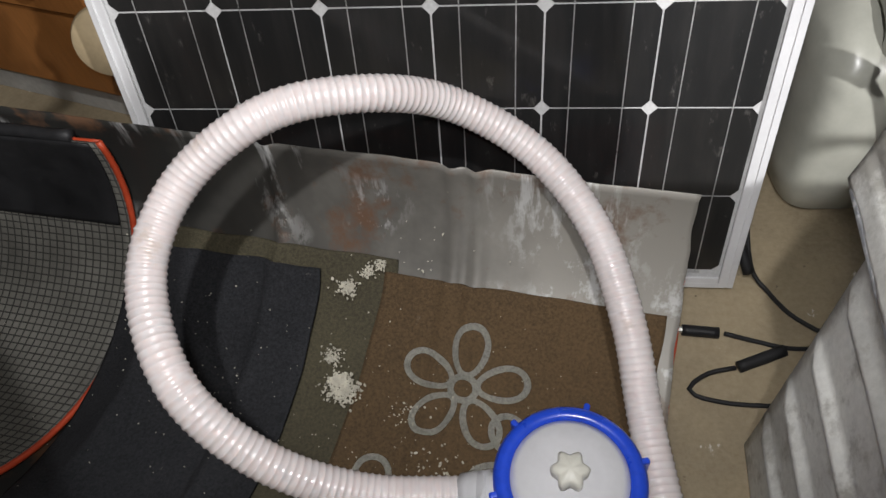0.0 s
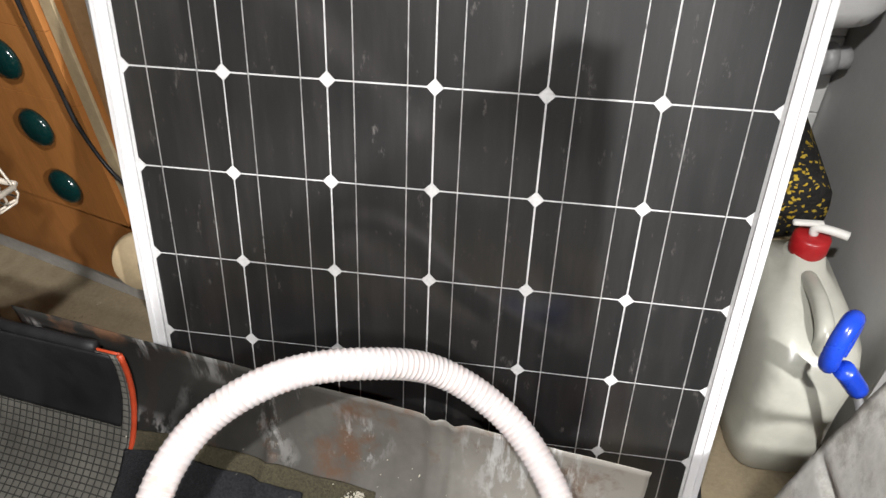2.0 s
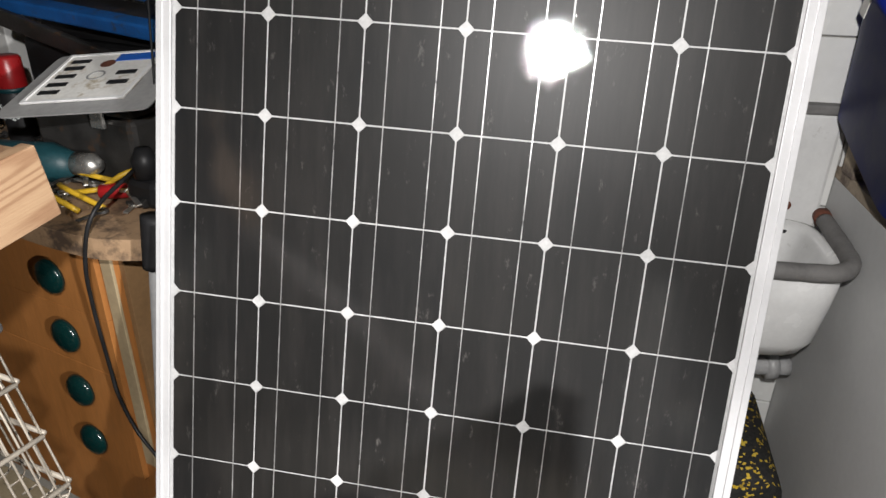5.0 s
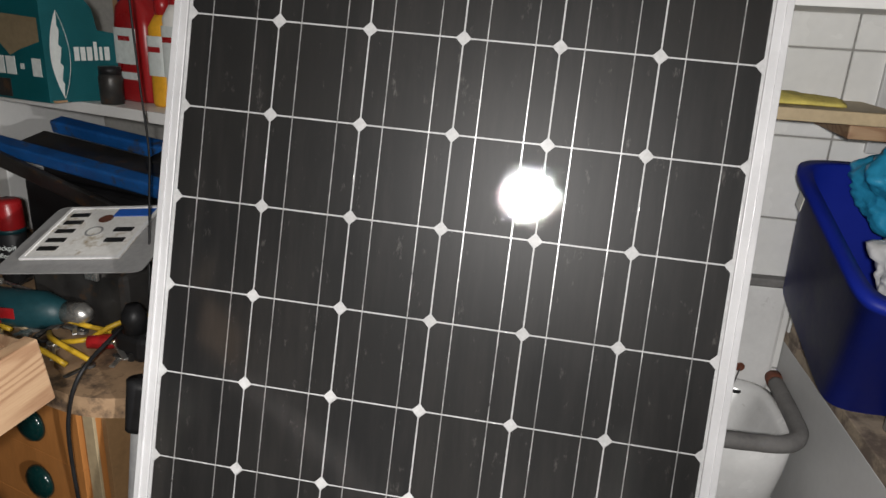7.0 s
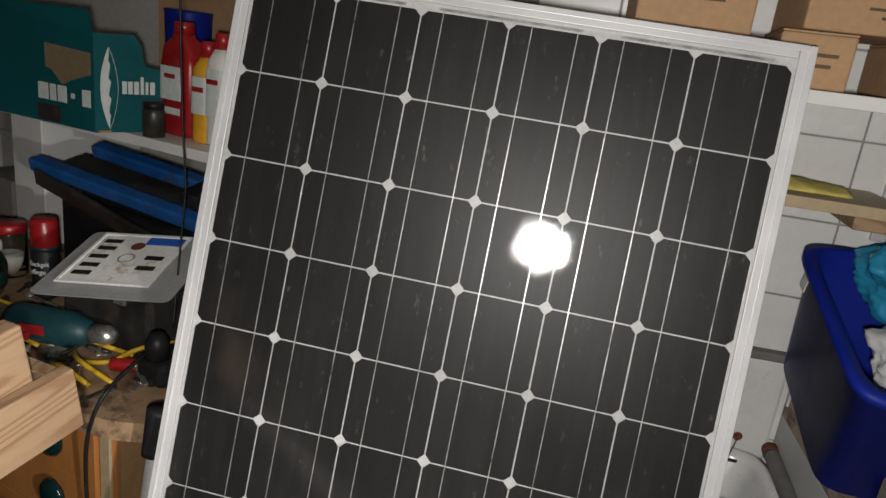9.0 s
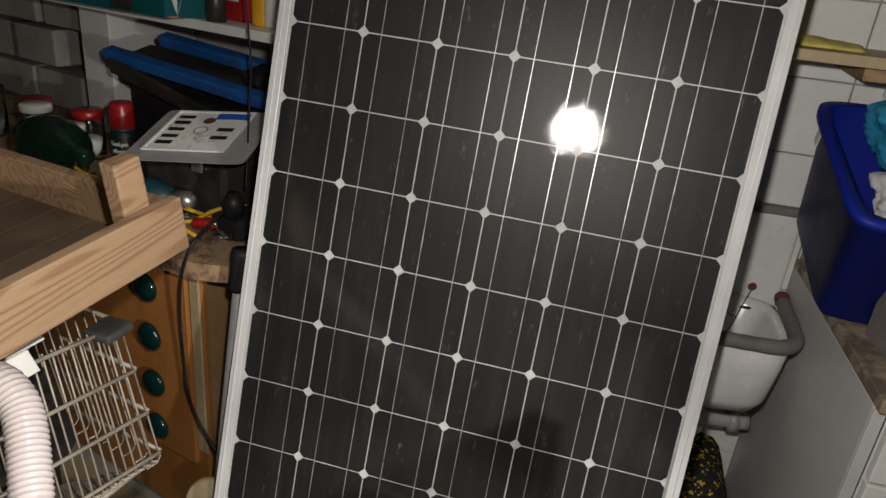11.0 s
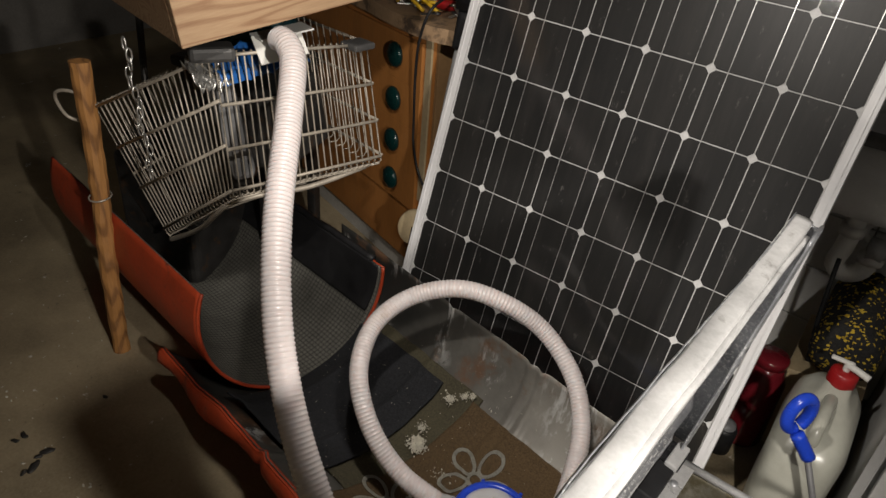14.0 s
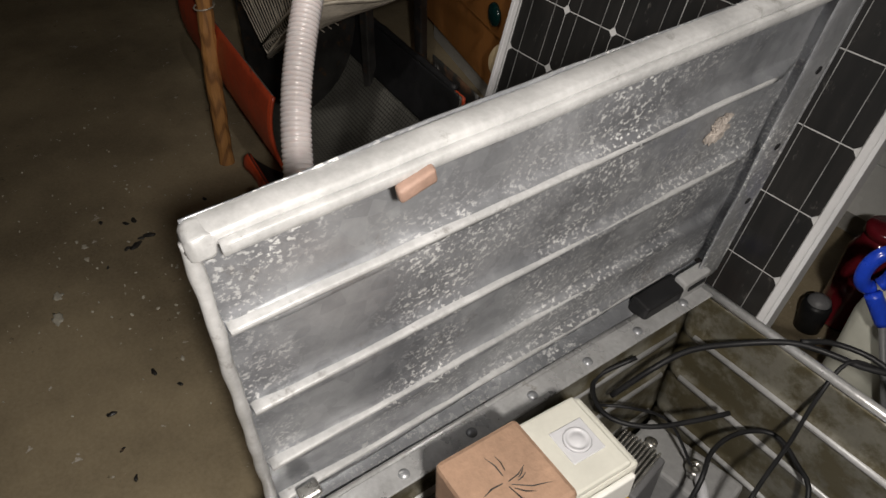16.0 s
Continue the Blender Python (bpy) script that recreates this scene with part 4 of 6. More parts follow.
for k in range(9):
    a = rnd.uniform(0, 2 * math.pi)
    r0, r1 = rnd.uniform(0.002, 0.012), rnd.uniform(0.018, 0.038)
    pts = [Vector((0.004 + q * math.cos(a + 0.16 * j), -0.003 + q * math.sin(a + 0.16 * j), 0.5848)) for j, q in enumerate((r0, (r0 + r1) / 2, r1))]
    part("crack", sweep(pts, 0.0005, 5, [0.0006, 0.0008, 0.0003]), M["dark"], beam)

jb = thing("junction_box", pose(0.502, -0.633, 0.078, 0, 0, -7), "cream junction box with round button on a stand", "junction box")
part("stand", box((0.06, 0.05, 0.50), (0, 0, 0.180), 0.003), M["battery"], jb)
part("case", box((0.085, 0.078, 0.05), (0, 0, 0.457), 0.004), M["cream"], jb)
part("cover", box((0.083, 0.066, 0.008), (0, -0.004, 0.486), 0.003), M["cream"], jb)
part("cover_plate", box((0.036, 0.036, 0.002), (0, 0, 0.4906), 0.0008), M["grey_lid"], jb)
part("side_cover", box((0.006, 0.06, 0.035), (0.046, 0, 0.46), 0.002), M["white"], jb)
part("button", lathe([(0, 0.4935), (0.006, 0.4935), (0.007, 0.4925), (0.010, 0.4925), (0.0105, 0.4935), (0.0125, 0.4935), (0.0135, 0.4915), (0, 0.4910)], 28), M["grey_lid"], jb, "", True)

charger = thing("heat_sink", pose(0.448, -0.40, 0.205, 0, 0, 8), "dark ribbed aluminium heat sink on a grey case", "heat sink")
part("case", box((0.075, 0.085, 0.225), (0, 0, -0.084), 0.004), M["battery"], charger)
for k in range(10):
    part("fin", box((0.0032, 0.07, 0.016), (-0.028 + k * 0.0062, 0, 0.038), 0.0008), M["chrome"], charger)
batt = thing("battery", pose(0.49, -0.315, 0.008, 0, 0, 5), "grey battery with ring terminal standing in the trunk", "battery")
part("case", box((0.16, 0.075, 0.19), (0, 0, 0.095), 0.006), M["grey_card"], batt)
part("terminal", lathe([(0, 0.205), (0.009, 0.205), (0.009, 0.19), (0, 0.19)], 16, Matrix.Translation((0.02, -0.012, 0.01))), M["chrome"], batt, "", True)
part("cable_lug", lathe([(0.006, 0.208), (0.014, 0.208), (0.014, 0.212), (0.006, 0.212), (0.006, 0.208)], 18, Matrix.Translation((0.02, -0.012, 0.008))), M["chrome"], batt, "", True)
part("terminal", lathe([(0, 0.205), (0.009, 0.205), (0.009, 0.19), (0, 0.19)], 16, Matrix.Translation((-0.05, -0.012, 0))), M["chrome"], batt, "", True)
part("lug_sleeve", cord([(0.03, -0.018, 0.215), (0.05, -0.04, 0.215), (0.062, -0.06, 0.20)], 0.008, 10), M["grey_lid"], batt, "grey crimped sleeve", True)
for pts, r in (([(0.405, -0.42, 0.36), (0.429, -0.382, 0.41), (0.447, -0.336, 0.43), (0.481, -0.288, 0.44), (0.523, -0.251, 0.455), (0.556, -0.238, 0.462), (0.60, -0.223, 0.462), (0.65, -0.19, 0.45), (0.72, -0.13, 0.35), (0.78, -0.06, 0.1)], 0.0040),
               ([(0.40, -0.375, 0.40), (0.381, -0.423, 0.38), (0.399, -0.453, 0.38), (0.435, -0.462, 0.38), (0.474, -0.433, 0.38), (0.503, -0.381, 0.38), (0.524, -0.334, 0.38)], 0.0034),
               ([(0.62, -0.20, 0.455), (0.589, -0.232, 0.465), (0.588, -0.278, 0.43), (0.599, -0.348, 0.42), (0.605, -0.405, 0.41), (0.611, -0.447, 0.40), (0.62, -0.52, 0.30), (0.63, -0.56, 0.1)], 0.0028),
               ([(0.55, -0.50, 0.12), (0.55, -0.419, 0.31), (0.532, -0.364, 0.33), (0.538, -0.309, 0.33), (0.567, -0.276, 0.33), (0.609, -0.293, 0.33), (0.644, -0.322, 0.32), (0.68, -0.40, 0.2), (0.69, -0.5, 0.02)], 0.0034),
               ([(0.41, -0.45, 0.37), (0.44, -0.42, 0.37), (0.47, -0.37, 0.33), (0.51, -0.335, 0.235)], 0.0022),
               ([(0.536, -0.244, 0.463), (0.565, -0.211, 0.462), (0.62, -0.198, 0.46), (0.70, -0.205, 0.43), (0.78, -0.18, 0.2), (0.84, -0.12, 0.006)], 0.0036)):
    tagged(part("black_cable", cord(pts, r), M["black"], smooth=True), "black rubber cable curling through the open trunk", "cable", "trunk cables")
tagged(part("yellow_wire", cord([(0.52, -0.61, 0.46), (0.535, -0.59, 0.475), (0.55, -0.575, 0.46)], 0.002), M["wire_yellow"], smooth=True), "short yellow wire end by the junction box", "cable")


# ---- the washing corner ----
def rounded_loft(levels, seg=40, power=0.35):
    """A closed wall through rounded rectangles (cx, cy, half width, half depth, z)."""
    bm = bmesh.new()
    rings = []
    for cx, cy, w, d, z in levels:
        ring = []
        for k in range(seg):
            t = 2 * math.pi * (k + 0.5) / seg
            x = math.copysign(abs(math.cos(t)) ** power, math.cos(t)) * w
            y = math.copysign(abs(math.sin(t)) ** power, math.sin(t)) * d
            ring.append(bm.verts.new((cx + x, cy + y, z)))
        rings.append(ring)
    for a, b in zip(rings, rings[1:]):
        for k in range(seg):
            bm.faces.new((a[k], a[(k + 1) % seg], b[(k + 1) % seg], b[k]))
    bm.faces.new(rings[0])
    bm.faces.new(rings[-1][::-1])
    return bm


sink = thing("utility_sink", (0, 0, 0), "stained white enamel utility sink with grey rubber rim", "sink")
cx, cy = 0.43, 0.552
part("basin", rounded_loft([(cx, cy + 0.012, 0.150, 0.075, 0.606), (cx, cy + 0.010, 0.188, 0.098, 0.613), (cx, cy + 0.006, 0.200, 0.108, 0.64), (cx, cy, 0.208, 0.116, 0.72), (cx, cy, 0.213, 0.119, 0.786), (cx, cy, 0.198, 0.104, 0.790), (cx, cy + 0.002, 0.186, 0.094, 0.775), (cx - 0.008, cy + 0.006, 0.160, 0.076, 0.69), (cx - 0.02, cy + 0.010, 0.125, 0.055, 0.645), (cx - 0.03, cy + 0.01, 0.03, 0.02, 0.638)], 64, 0.42), M["enamel"], sink, "", True)
RIM = [(0.225, 0.437, 0.790), (0.42, 0.434, 0.790), (0.575, 0.436, 0.790), (0.618, 0.446, 0.790), (0.640, 0.472, 0.791), (0.646, 0.515, 0.793), (0.650, 0.59, 0.795), (0.653, 0.645, 0.796)]
way = spline(RIM, 0.008)
part("rubber_rim", sweep(way, 0.015, 12, [0.0150 + 0.0012 * noise.noise((p.x * 40, p.y * 40, 1)) for p in way]), M["rubber_trim"], sink, "grey rubber edging, torn and stained", True)
part("rim_end", rod((0.652, 0.642, 0.796), (0.654, 0.664, 0.798), 0.0155, 14), M["rust"], sink, "rusty bare end of the rim", True)
part("splash_back", box((0.45, 0.020, 0.215), (0.425, 0.675, 0.876), 0.007), M["enamel"], sink)
part("splash_strip", box((0.47, 0.026, 0.018), (0.425, 0.672, 0.990), 0.004), M["rubber_trim"], sink, "grey strip on the splash back")
part("drain_hole", lathe([(0, 0), (0.0075, 0), (0.0095, 0.003), (0.0065, 0.004), (0, 0.001)], 18, Matrix.Translation((0.589, 0.666, 0.812)) @ Matrix.Rotation(radians(90), 4, "X")), M["rust"], sink)
part("overflow", lathe([(0, 0), (0.011, 0), (0.012, 0.002), (0, 0.003)], 22, Matrix.Translation((0.587, 0.666, 0.928)) @ Matrix.Rotation(radians(90), 4, "X")), M["enamel"], sink)
part("chain", cord([(0.589, 0.660, 0.810), (0.575, 0.640, 0.780), (0.555, 0.612, 0.735), (0.53, 0.58, 0.70)], 0.0013, 6), M["dark"], sink)
part("chain", cord([(0.535, 0.655, 0.80), (0.540, 0.640, 0.765), (0.556, 0.63, 0.748), (0.565, 0.63, 0.752)], 0.0012, 6), M["dark"], sink)
part("plug_tab", box((0.024, 0.004, 0.007), (0.580, 0.636, 0.772), 0.002), M["black"], sink)
part("outlet", rod((0.47, 0.585, 0.615), (0.47, 0.585, 0.53), 0.021, 18), M["white"], sink, "", True)
part("drain_pipe", cord([(0.525, 0.59, 0.508), (0.56, 0.592, 0.506), (0.61, 0.597, 0.507), (0.65, 0.60, 0.508)], 0.019, 18), M["pipe"], sink, "grey plastic drain pipe", True)
for p, q in (((0.512, 0.588, 0.508), (0.545, 0.591, 0.507)), ((0.60, 0.596, 0.507), (0.62, 0.598, 0.507))):
    part("pipe_nut", rod(p, q, 0.027, 16), M["pipe"], sink, "", True)
part("wall_flange", lathe([(0.020, 0), (0.033, 0), (0.034, 0.006), (0.030, 0.012), (0.020, 0.014), (0.020, 0)], 26, Matrix.Translation((0.522, 0.672, 0.515)) @ Matrix.Rotation(radians(90), 4, "X")), M["white"], sink, "white wall flange", True)
part("waste_elbow", cord([(0.47, 0.585, 0.55), (0.468, 0.585, 0.49), (0.462, 0.585, 0.452), (0.475, 0.588, 0.430), (0.500, 0.592, 0.428), (0.522, 0.594, 0.448), (0.527, 0.594, 0.495)], 0.021, 18), M["white"], sink, "white waste elbow", True)
for p, q in (((0.470, 0.585, 0.55), (0.470, 0.585, 0.526)), ((0.527, 0.594, 0.47), (0.527, 0.594, 0.492))):
    part("elbow_nut", rod(p, q, 0.027, 14), M["white"], sink, "", True)

cup = thing("cupboard", pose(0.018, 0.042, 0, 0, 0, -1.2), "low white cupboard with grey side and pale edge strip", "cupboard")
part("side_panel", box((0.018, 0.53, 0.865), (0.644, 0.395, 0.4325), 0.001), M["grey_side"], cup, "plain grey side")
part("carcass", box((0.62, 0.51, 0.84), (0.965, 0.40, 0.42), 0.001), M["white_board"], cup)
part("top", box((0.66, 0.55, 0.022), (0.965, 0.385, 0.876), 0.002), M["top_wood"], cup, "wooden top board")
part("edge_strip", box((0.018, 0.006, 0.86), (0.644, 0.127, 0.432), 0.001), M["grey_side"], cup)
for z, h in ((0.802, 0.122), (0.385, 0.70)):
    d = part("drawer_front", box((0.60, 0.018, h), (0.962, 0.124, z), 0.002), M["white_board"], cup)
    if h > 0.5:
        part("pull_loop", sweep([Vector((0.755 + 0.055 * math.cos(t), 0.104 + 0.008 * math.sin(t), 0.628 + 0.04 * math.sin(t))) for t in [2 * math.pi * k / 30 for k in range(31)]], 0.0085, 10, cap=False), M["black"], d, "black rubber loop", True)

BIN = Matrix.Translation((0.802, 0.375, 0.8885)) @ Matrix.Rotation(radians(19), 4, "X")
tagged(part("wooden_wedge", box((0.28, 0.05, 0.088), (0.80, 0.628, 0.9315), 0.003), M["top_wood"]), "wooden batten under the rear edge of the bin", "batten")
blue_bin = thing("storage_bin", BIN, "deep blue plastic bin full of plastic bags", "bin")
part("tub", rounded_loft([(0, 0.16, 0.170, 0.145, 0.0), (0, 0.16, 0.178, 0.153, 0.006), (0, 0.16, 0.202, 0.178, 0.222), (0, 0.16, 0.215, 0.192, 0.226), (0, 0.16, 0.216, 0.193, 0.240), (0, 0.16, 0.196, 0.173, 0.240), (0, 0.16, 0.168, 0.143, 0.02)], 64, 0.22), M["bin_blue"], blue_bin, "", True)
part("sticker", box((0.002, 0.022, 0.03), (-0.2005, 0.29, 0.195), 0.0, None), M["white"], blue_bin)


def bag(name, at, r, material, label, seed):
    bm = bmesh.new()
    bmesh.ops.create_icosphere(bm, subdivisions=5, radius=1)
    for v in bm.verts:
        n = v.co.normalized()
        k = 1 + 0.22 * noise.noise(n * 2.3 + Vector((seed, 0, 0))) + 0.10 * abs(noise.noise(n * 6 + Vector((0, seed, 0)))) + 0.04 * noise.noise(n * 17)
        v.co = Vector((n.x * r[0], n.y * r[1], n.z * r[2])) * k
    return tagged(part(name, bm, material, smooth=True, m=Matrix.Translation(at)), label, "bag", "bags in the bin")


bag("plastic_bag", (0.81, 0.57, 1.205), (0.13, 0.095, 0.085), M["bag_blue"], "crumpled blue plastic bag bulging from the bin", 1.3)
bag("plastic_bag", (0.78, 0.43, 1.115), (0.11, 0.08, 0.075), M["bag_white"], "crumpled white plastic bag in the blue bin", 4.1)
tagged(part("yellow_strap", cord([(0.745, 0.42, 1.17), (0.735, 0.33, 1.15), (0.735, 0.245, 1.13), (0.745, 0.235, 1.06), (0.76, 0.25, 1.03)], 0.012, 8), M["yellow"], smooth=True), "yellow strap hanging over the edge of the bin", "strap")
tub_block = thing("wooden_box", pose(0.785, 0.262, 0.8875, 0, 0, 3), "weathered grey wooden box on the cupboard", "box")
for x, y, w, d in ((-0.075, 0, 0.016, 0.20), (0.075, 0, 0.016, 0.20), (0, -0.092, 0.134, 0.016), (0, 0.092, 0.134, 0.016)):
    part("side_board", box((w, d, 0.11), (x, y, 0.055), 0.003), M["stone_wood"], tub_block)
part("bottom_board", box((0.13, 0.165, 0.012), (0, 0, 0.008), 0.002), M["stone_wood"], tub_block)

# shelves on the tiled wall
shelf = part("wall_shelf", box((0.62, 0.20, 0.019), (0.34, 0.632, 1.316), 0.0015, RIGHT), M["strip"])
tagged(shelf, "pale chipboard shelf on the tiled wall", "shelf", "wall shelves")
tagged(part("shelf_bracket", box((0.16, 0.18, 0.022), (0.66, 0.64, 1.294), 0.003, RIGHT), M["pine"]), "short wooden batten below the tiled-wall shelf", "bracket")
upper = part("wall_shelf", box((1.3, 0.26, 0.02), (0.75, 0.60, 1.475), 0.0015, RIGHT), M["white_board"])
tagged(upper, "white board shelf carrying cardboard boxes", "shelf", "wall shelves")
bm = sheet(lambda u, v: RIGHT @ Vector((0.30 + 0.28 * u, 0.56 + 0.10 * v + 0.02 * u, 1.3265 + 0.030 * math.sin(math.pi * v) ** 0.6 * (1 - 0.75 * u) * (1 + 0.4 * noise.noise((u * 14, v * 9, 3))) + 0.002)), 40, 16, 0.003)
tagged(part("yellow_cloth", bm, M["straw"], smooth=True), "folded yellow net cloth lying on the shelf", "cloth")


def carton(w, d, h, at, turn, label, material=None, group="cartons"):
    t = thing("carton", at @ pose(0, 0, 0, 0, 0, turn), label, "box", group)
    part("body", box((w, d, h), (0, 0, h / 2), 0.004), material or M["card"], t)
    part("tape", box((0.045, d + 0.002, 0.001), (0, 0, h + 0.0006), 0.0), M["strip"], t)
    for s in (-1, 1):
        part("flap", box((w * 0.49, d - 0.002, 0.003), (s * w * 0.25, 0, h + 0.0015), 0.001), material or M["card"], t)
    for k, wide in enumerate((0.5, 0.36)):
        part("print_bar", box((w * wide, 0.001, h * 0.07), (w * 0.05, -d / 2 - 0.0006, h * (0.62 - 0.2 * k)), 0.0), M["dark_ply"], t)
    return t


for x, y, z, w, d, h, a in ((0.30, 0.60, 1.486, 0.17, 0.18, 0.055, 2), (0.455, 0.59, 1.486, 0.10, 0.20, 0.075, -3), (0.62, 0.59, 1.486, 0.09, 0.20, 0.075, 2), (0.55, 0.59, 1.5655, 0.26, 0.20, 0.055, 2), (0.27, 0.60, 1.5455, 0.17, 0.18, 0.12, 5), (0.80, 0.60, 1.486, 0.22, 0.2, 0.10, 0), (0.80, 0.60, 1.5905, 0.26, 0.2, 0.12, 4)):
    if w:
        carton(w, d, h, RIGHT @ Matrix.Translation((x, y, z)), a, "brown cardboard box stacked on the wall shelf")

# below the sink
crate_low = thing("wooden_box", (0, 0, 0), "yellowish wooden box on the floor under the sink", "box")
part("body", box((0.15, 0.25, 0.235), (0.545, 0.54, 0.1175), 0.003), M["strip"], crate_low)
part("cover", box((0.16, 0.27, 0.012), (0.545, 0.535, 0.2415), 0.002), M["strip"], crate_low)
bm = lathe([(0, 0), (0.05, 0.0), (0.068, 0.008), (0.072, 0.03), (0.072, 0.24), (0.06, 0.25), (0, 0.25)], 14)
for v in bm.verts:
    v.co += Vector((noise.noise(v.co * 30), noise.noise(v.co * 30 + Vector((5, 0, 0))), 0)) * 0.006
    v.co.y *= 1.05
rubber = part("rubber_block", bm, M["crumb"], smooth=True, m=Matrix.Translation((0.555, 0.405, 0.325)) @ Matrix.Rotation(radians(-90 + 8), 4, "X") @ Matrix.Rotation(radians(15), 4, "Z"))
tagged(rubber, "thick black rubber roll with yellow crumbs on a box", "rubber roll")

can = thing("water_canister", (0, 0, 0), "milky plastic water canister with red cap and tap", "canister")
part("body", rounded_loft([(0.56, 0.255, 0.060, 0.12, 0.0), (0.56, 0.255, 0.070, 0.132, 0.012), (0.56, 0.255, 0.072, 0.135, 0.06), (0.56, 0.255, 0.070, 0.133, 0.15), (0.56, 0.255, 0.072, 0.135, 0.23), (0.56, 0.262, 0.066, 0.125, 0.27), (0.563, 0.29, 0.045, 0.08, 0.298), (0.566, 0.315, 0.028, 0.036, 0.308), (0.567, 0.319, 0.024, 0.024, 0.325)], 48, 0.5), M["jug"], can, "", True)
part("carry_handle", cord([(0.56, 0.155, 0.268), (0.56, 0.165, 0.300), (0.562, 0.21, 0.312), (0.564, 0.265, 0.305), (0.566, 0.285, 0.296)], 0.013, 12), M["jug"], can, "", True)
cap = part("cap", lathe([(0.0, 0.0), (0.027, 0.0), (0.028, 0.004), (0.027, 0.030), (0.022, 0.034), (0, 0.034)], 28, Matrix.Translation((0.567, 0.319, 0.320))), M["red"], can, "red screw cap", True)
part("tap", cord([(0.567, 0.319, 0.352), (0.567, 0.319, 0.366), (0.585, 0.312, 0.368), (0.61, 0.302, 0.366)], 0.007, 10, 0.006), M["white"], cap, "white tap", True)
part("tap_lever", box((0.045, 0.010, 0.008), (0.555, 0.322, 0.372), 0.003), M["white"], cap)

hook = thing("ground_anchor", (0, 0, 0), "blue-handled steel screw anchor leaning between trunk and canister", "tool")
ring = [Vector((0.517, 0.055, 0.402)) + 0.028 * Vector((math.cos(t) * 0.52, 0.68 * math.cos(t), math.sin(t) * 1.28)) for t in [radians(-60 + 340 * k / 30) for k in range(31)]]
part("ring_handle", sweep(ring, 0.0115, 12), M["blue"], hook, "blue plastic loop handle", True)
part("grip", cord([(0.527, 0.042, 0.368), (0.545, 0.045, 0.345), (0.560, 0.048, 0.325)], 0.013, 12, 0.006), M["blue"], hook, "", True)
part("shaft", rod((0.556, 0.047, 0.330), (0.70, 0.05, 0.012), 0.006, 10), M["battery"], hook, "", True)
jar_red = thing("glass_jar", (0.43, 0.405, 0.0), "dark red preserving jar with metal lid", "jar")
part("body", lathe([(0, 0.0), (0.045, 0.0), (0.05, 0.01), (0.05, 0.19), (0.038, 0.22), (0.036, 0.24), (0, 0.24)], 28), M["red_dark"], jar_red, "", True)
part("lid", lathe([(0, 0.262), (0.036, 0.262), (0.040, 0.256), (0.040, 0.24), (0, 0.24)], 28), M["red_dark"], jar_red, "", True)
lampjar = thing("head_torch", pose(0.400, 0.325, 0.0), "small black head torch with clear lens", "torch")
part("body", lathe([(0, 0), (0.028, 0.0), (0.03, 0.065), (0.026, 0.075), (0, 0.075)], 20), M["black"], lampjar, "", True)
part("lens", lathe([(0.024, 0.075), (0.022, 0.083), (0.012, 0.089), (0, 0.091)], 20), M["battery"], lampjar, "", True)
tagged(part("hanging_cable", cord([(0.47, 0.50, 0.50), (0.475, 0.47, 0.44), (0.485, 0.45, 0.34), (0.50, 0.44, 0.253)], 0.005), M["black"], smooth=True), "black cable hanging behind the panel", "cable")

# ---- the workbench side ----
cab = thing("drawer_cabinet", LEFT, "orange-brown veneered cabinet with dark green round knobs", "cabinet")
part("body", box((0.80, 0.46, 0.70), (-1.01, 0.365, 0.44), 0.002), M["cabinet"], cab)
part("plinth", box((0.78, 0.42, 0.085), (-1.01, 0.375, 0.0425), 0.002), M["plaster"], cab)
part("side_panel", box((0.012, 0.45, 0.70), (-0.602, 0.37, 0.44), 0.001), M["cabinet_side"], cab, "plain brown side board")
part("edge_strip", box((0.026, 0.006, 0.47), (-0.622, 0.133, 0.555), 0.001), M["strip"], cab, "pale wooden edge strip")
for k, z in enumerate((0.702, 0.58, 0.458, 0.338)):
    d = part("drawer_front", box((0.76, 0.014, 0.1212), (-1.022, 0.131, z), 0.0006), M["cabinet"], cab)
    part("knob", lathe([(0, 0.0), (0.018, 0.0), (0.022, 0.005), (0.033, 0.008), (0.0345, 0.013), (0.029, 0.021), (0.015, 0.026), (0, 0.027)], 28, Matrix.Translation((-0.752, 0.124, z + 0.006)) @ Matrix.Rotation(radians(90), 4, "X")), M["green"], d, "dark green glossy round knob", True)


def top_fn(u, v):
    x = -2.1 + 1.60 * u
    y = 0.085 + 0.012 * noise.noise((x * 5, 1, 2)) + (0.045 * max(0, (u - 0.93) / 0.07) ** 2) + 0.55 * v
    return Vector((x, y, 0.793 + 0.037))


bench = thing("workbench_top", LEFT, "stained wooden worktop with uneven front edge", "worktop")
part("board", sheet(top_fn, 80, 20, 0.036), M["bench"], bench)
part("leg", box((0.07, 0.07, 0.79), (-1.95, 0.35, 0.395), 0.004), M["old_wood"], bench, "rough wooden leg")
tagged(part("power_cable", cord([tuple(LEFT @ Vector(p)) for p in ((-0.60, 0.20, 0.90), (-0.575, 0.10, 0.87), (-0.60, 0.085, 0.79), (-0.625, 0.095, 0.69), (-0.635, 0.105, 0.56), (-0.63, 0.105, 0.50), (-0.60, 0.105, 0.43), (-0.53, 0.10, 0.36), (-0.50, 0.10, 0.20), (-0.56, 0.0, 0.01), (-0.75, -0.02, 0.006))], 0.0034), M["black"], smooth=True), "black power cord hanging down from the bench", "cable")

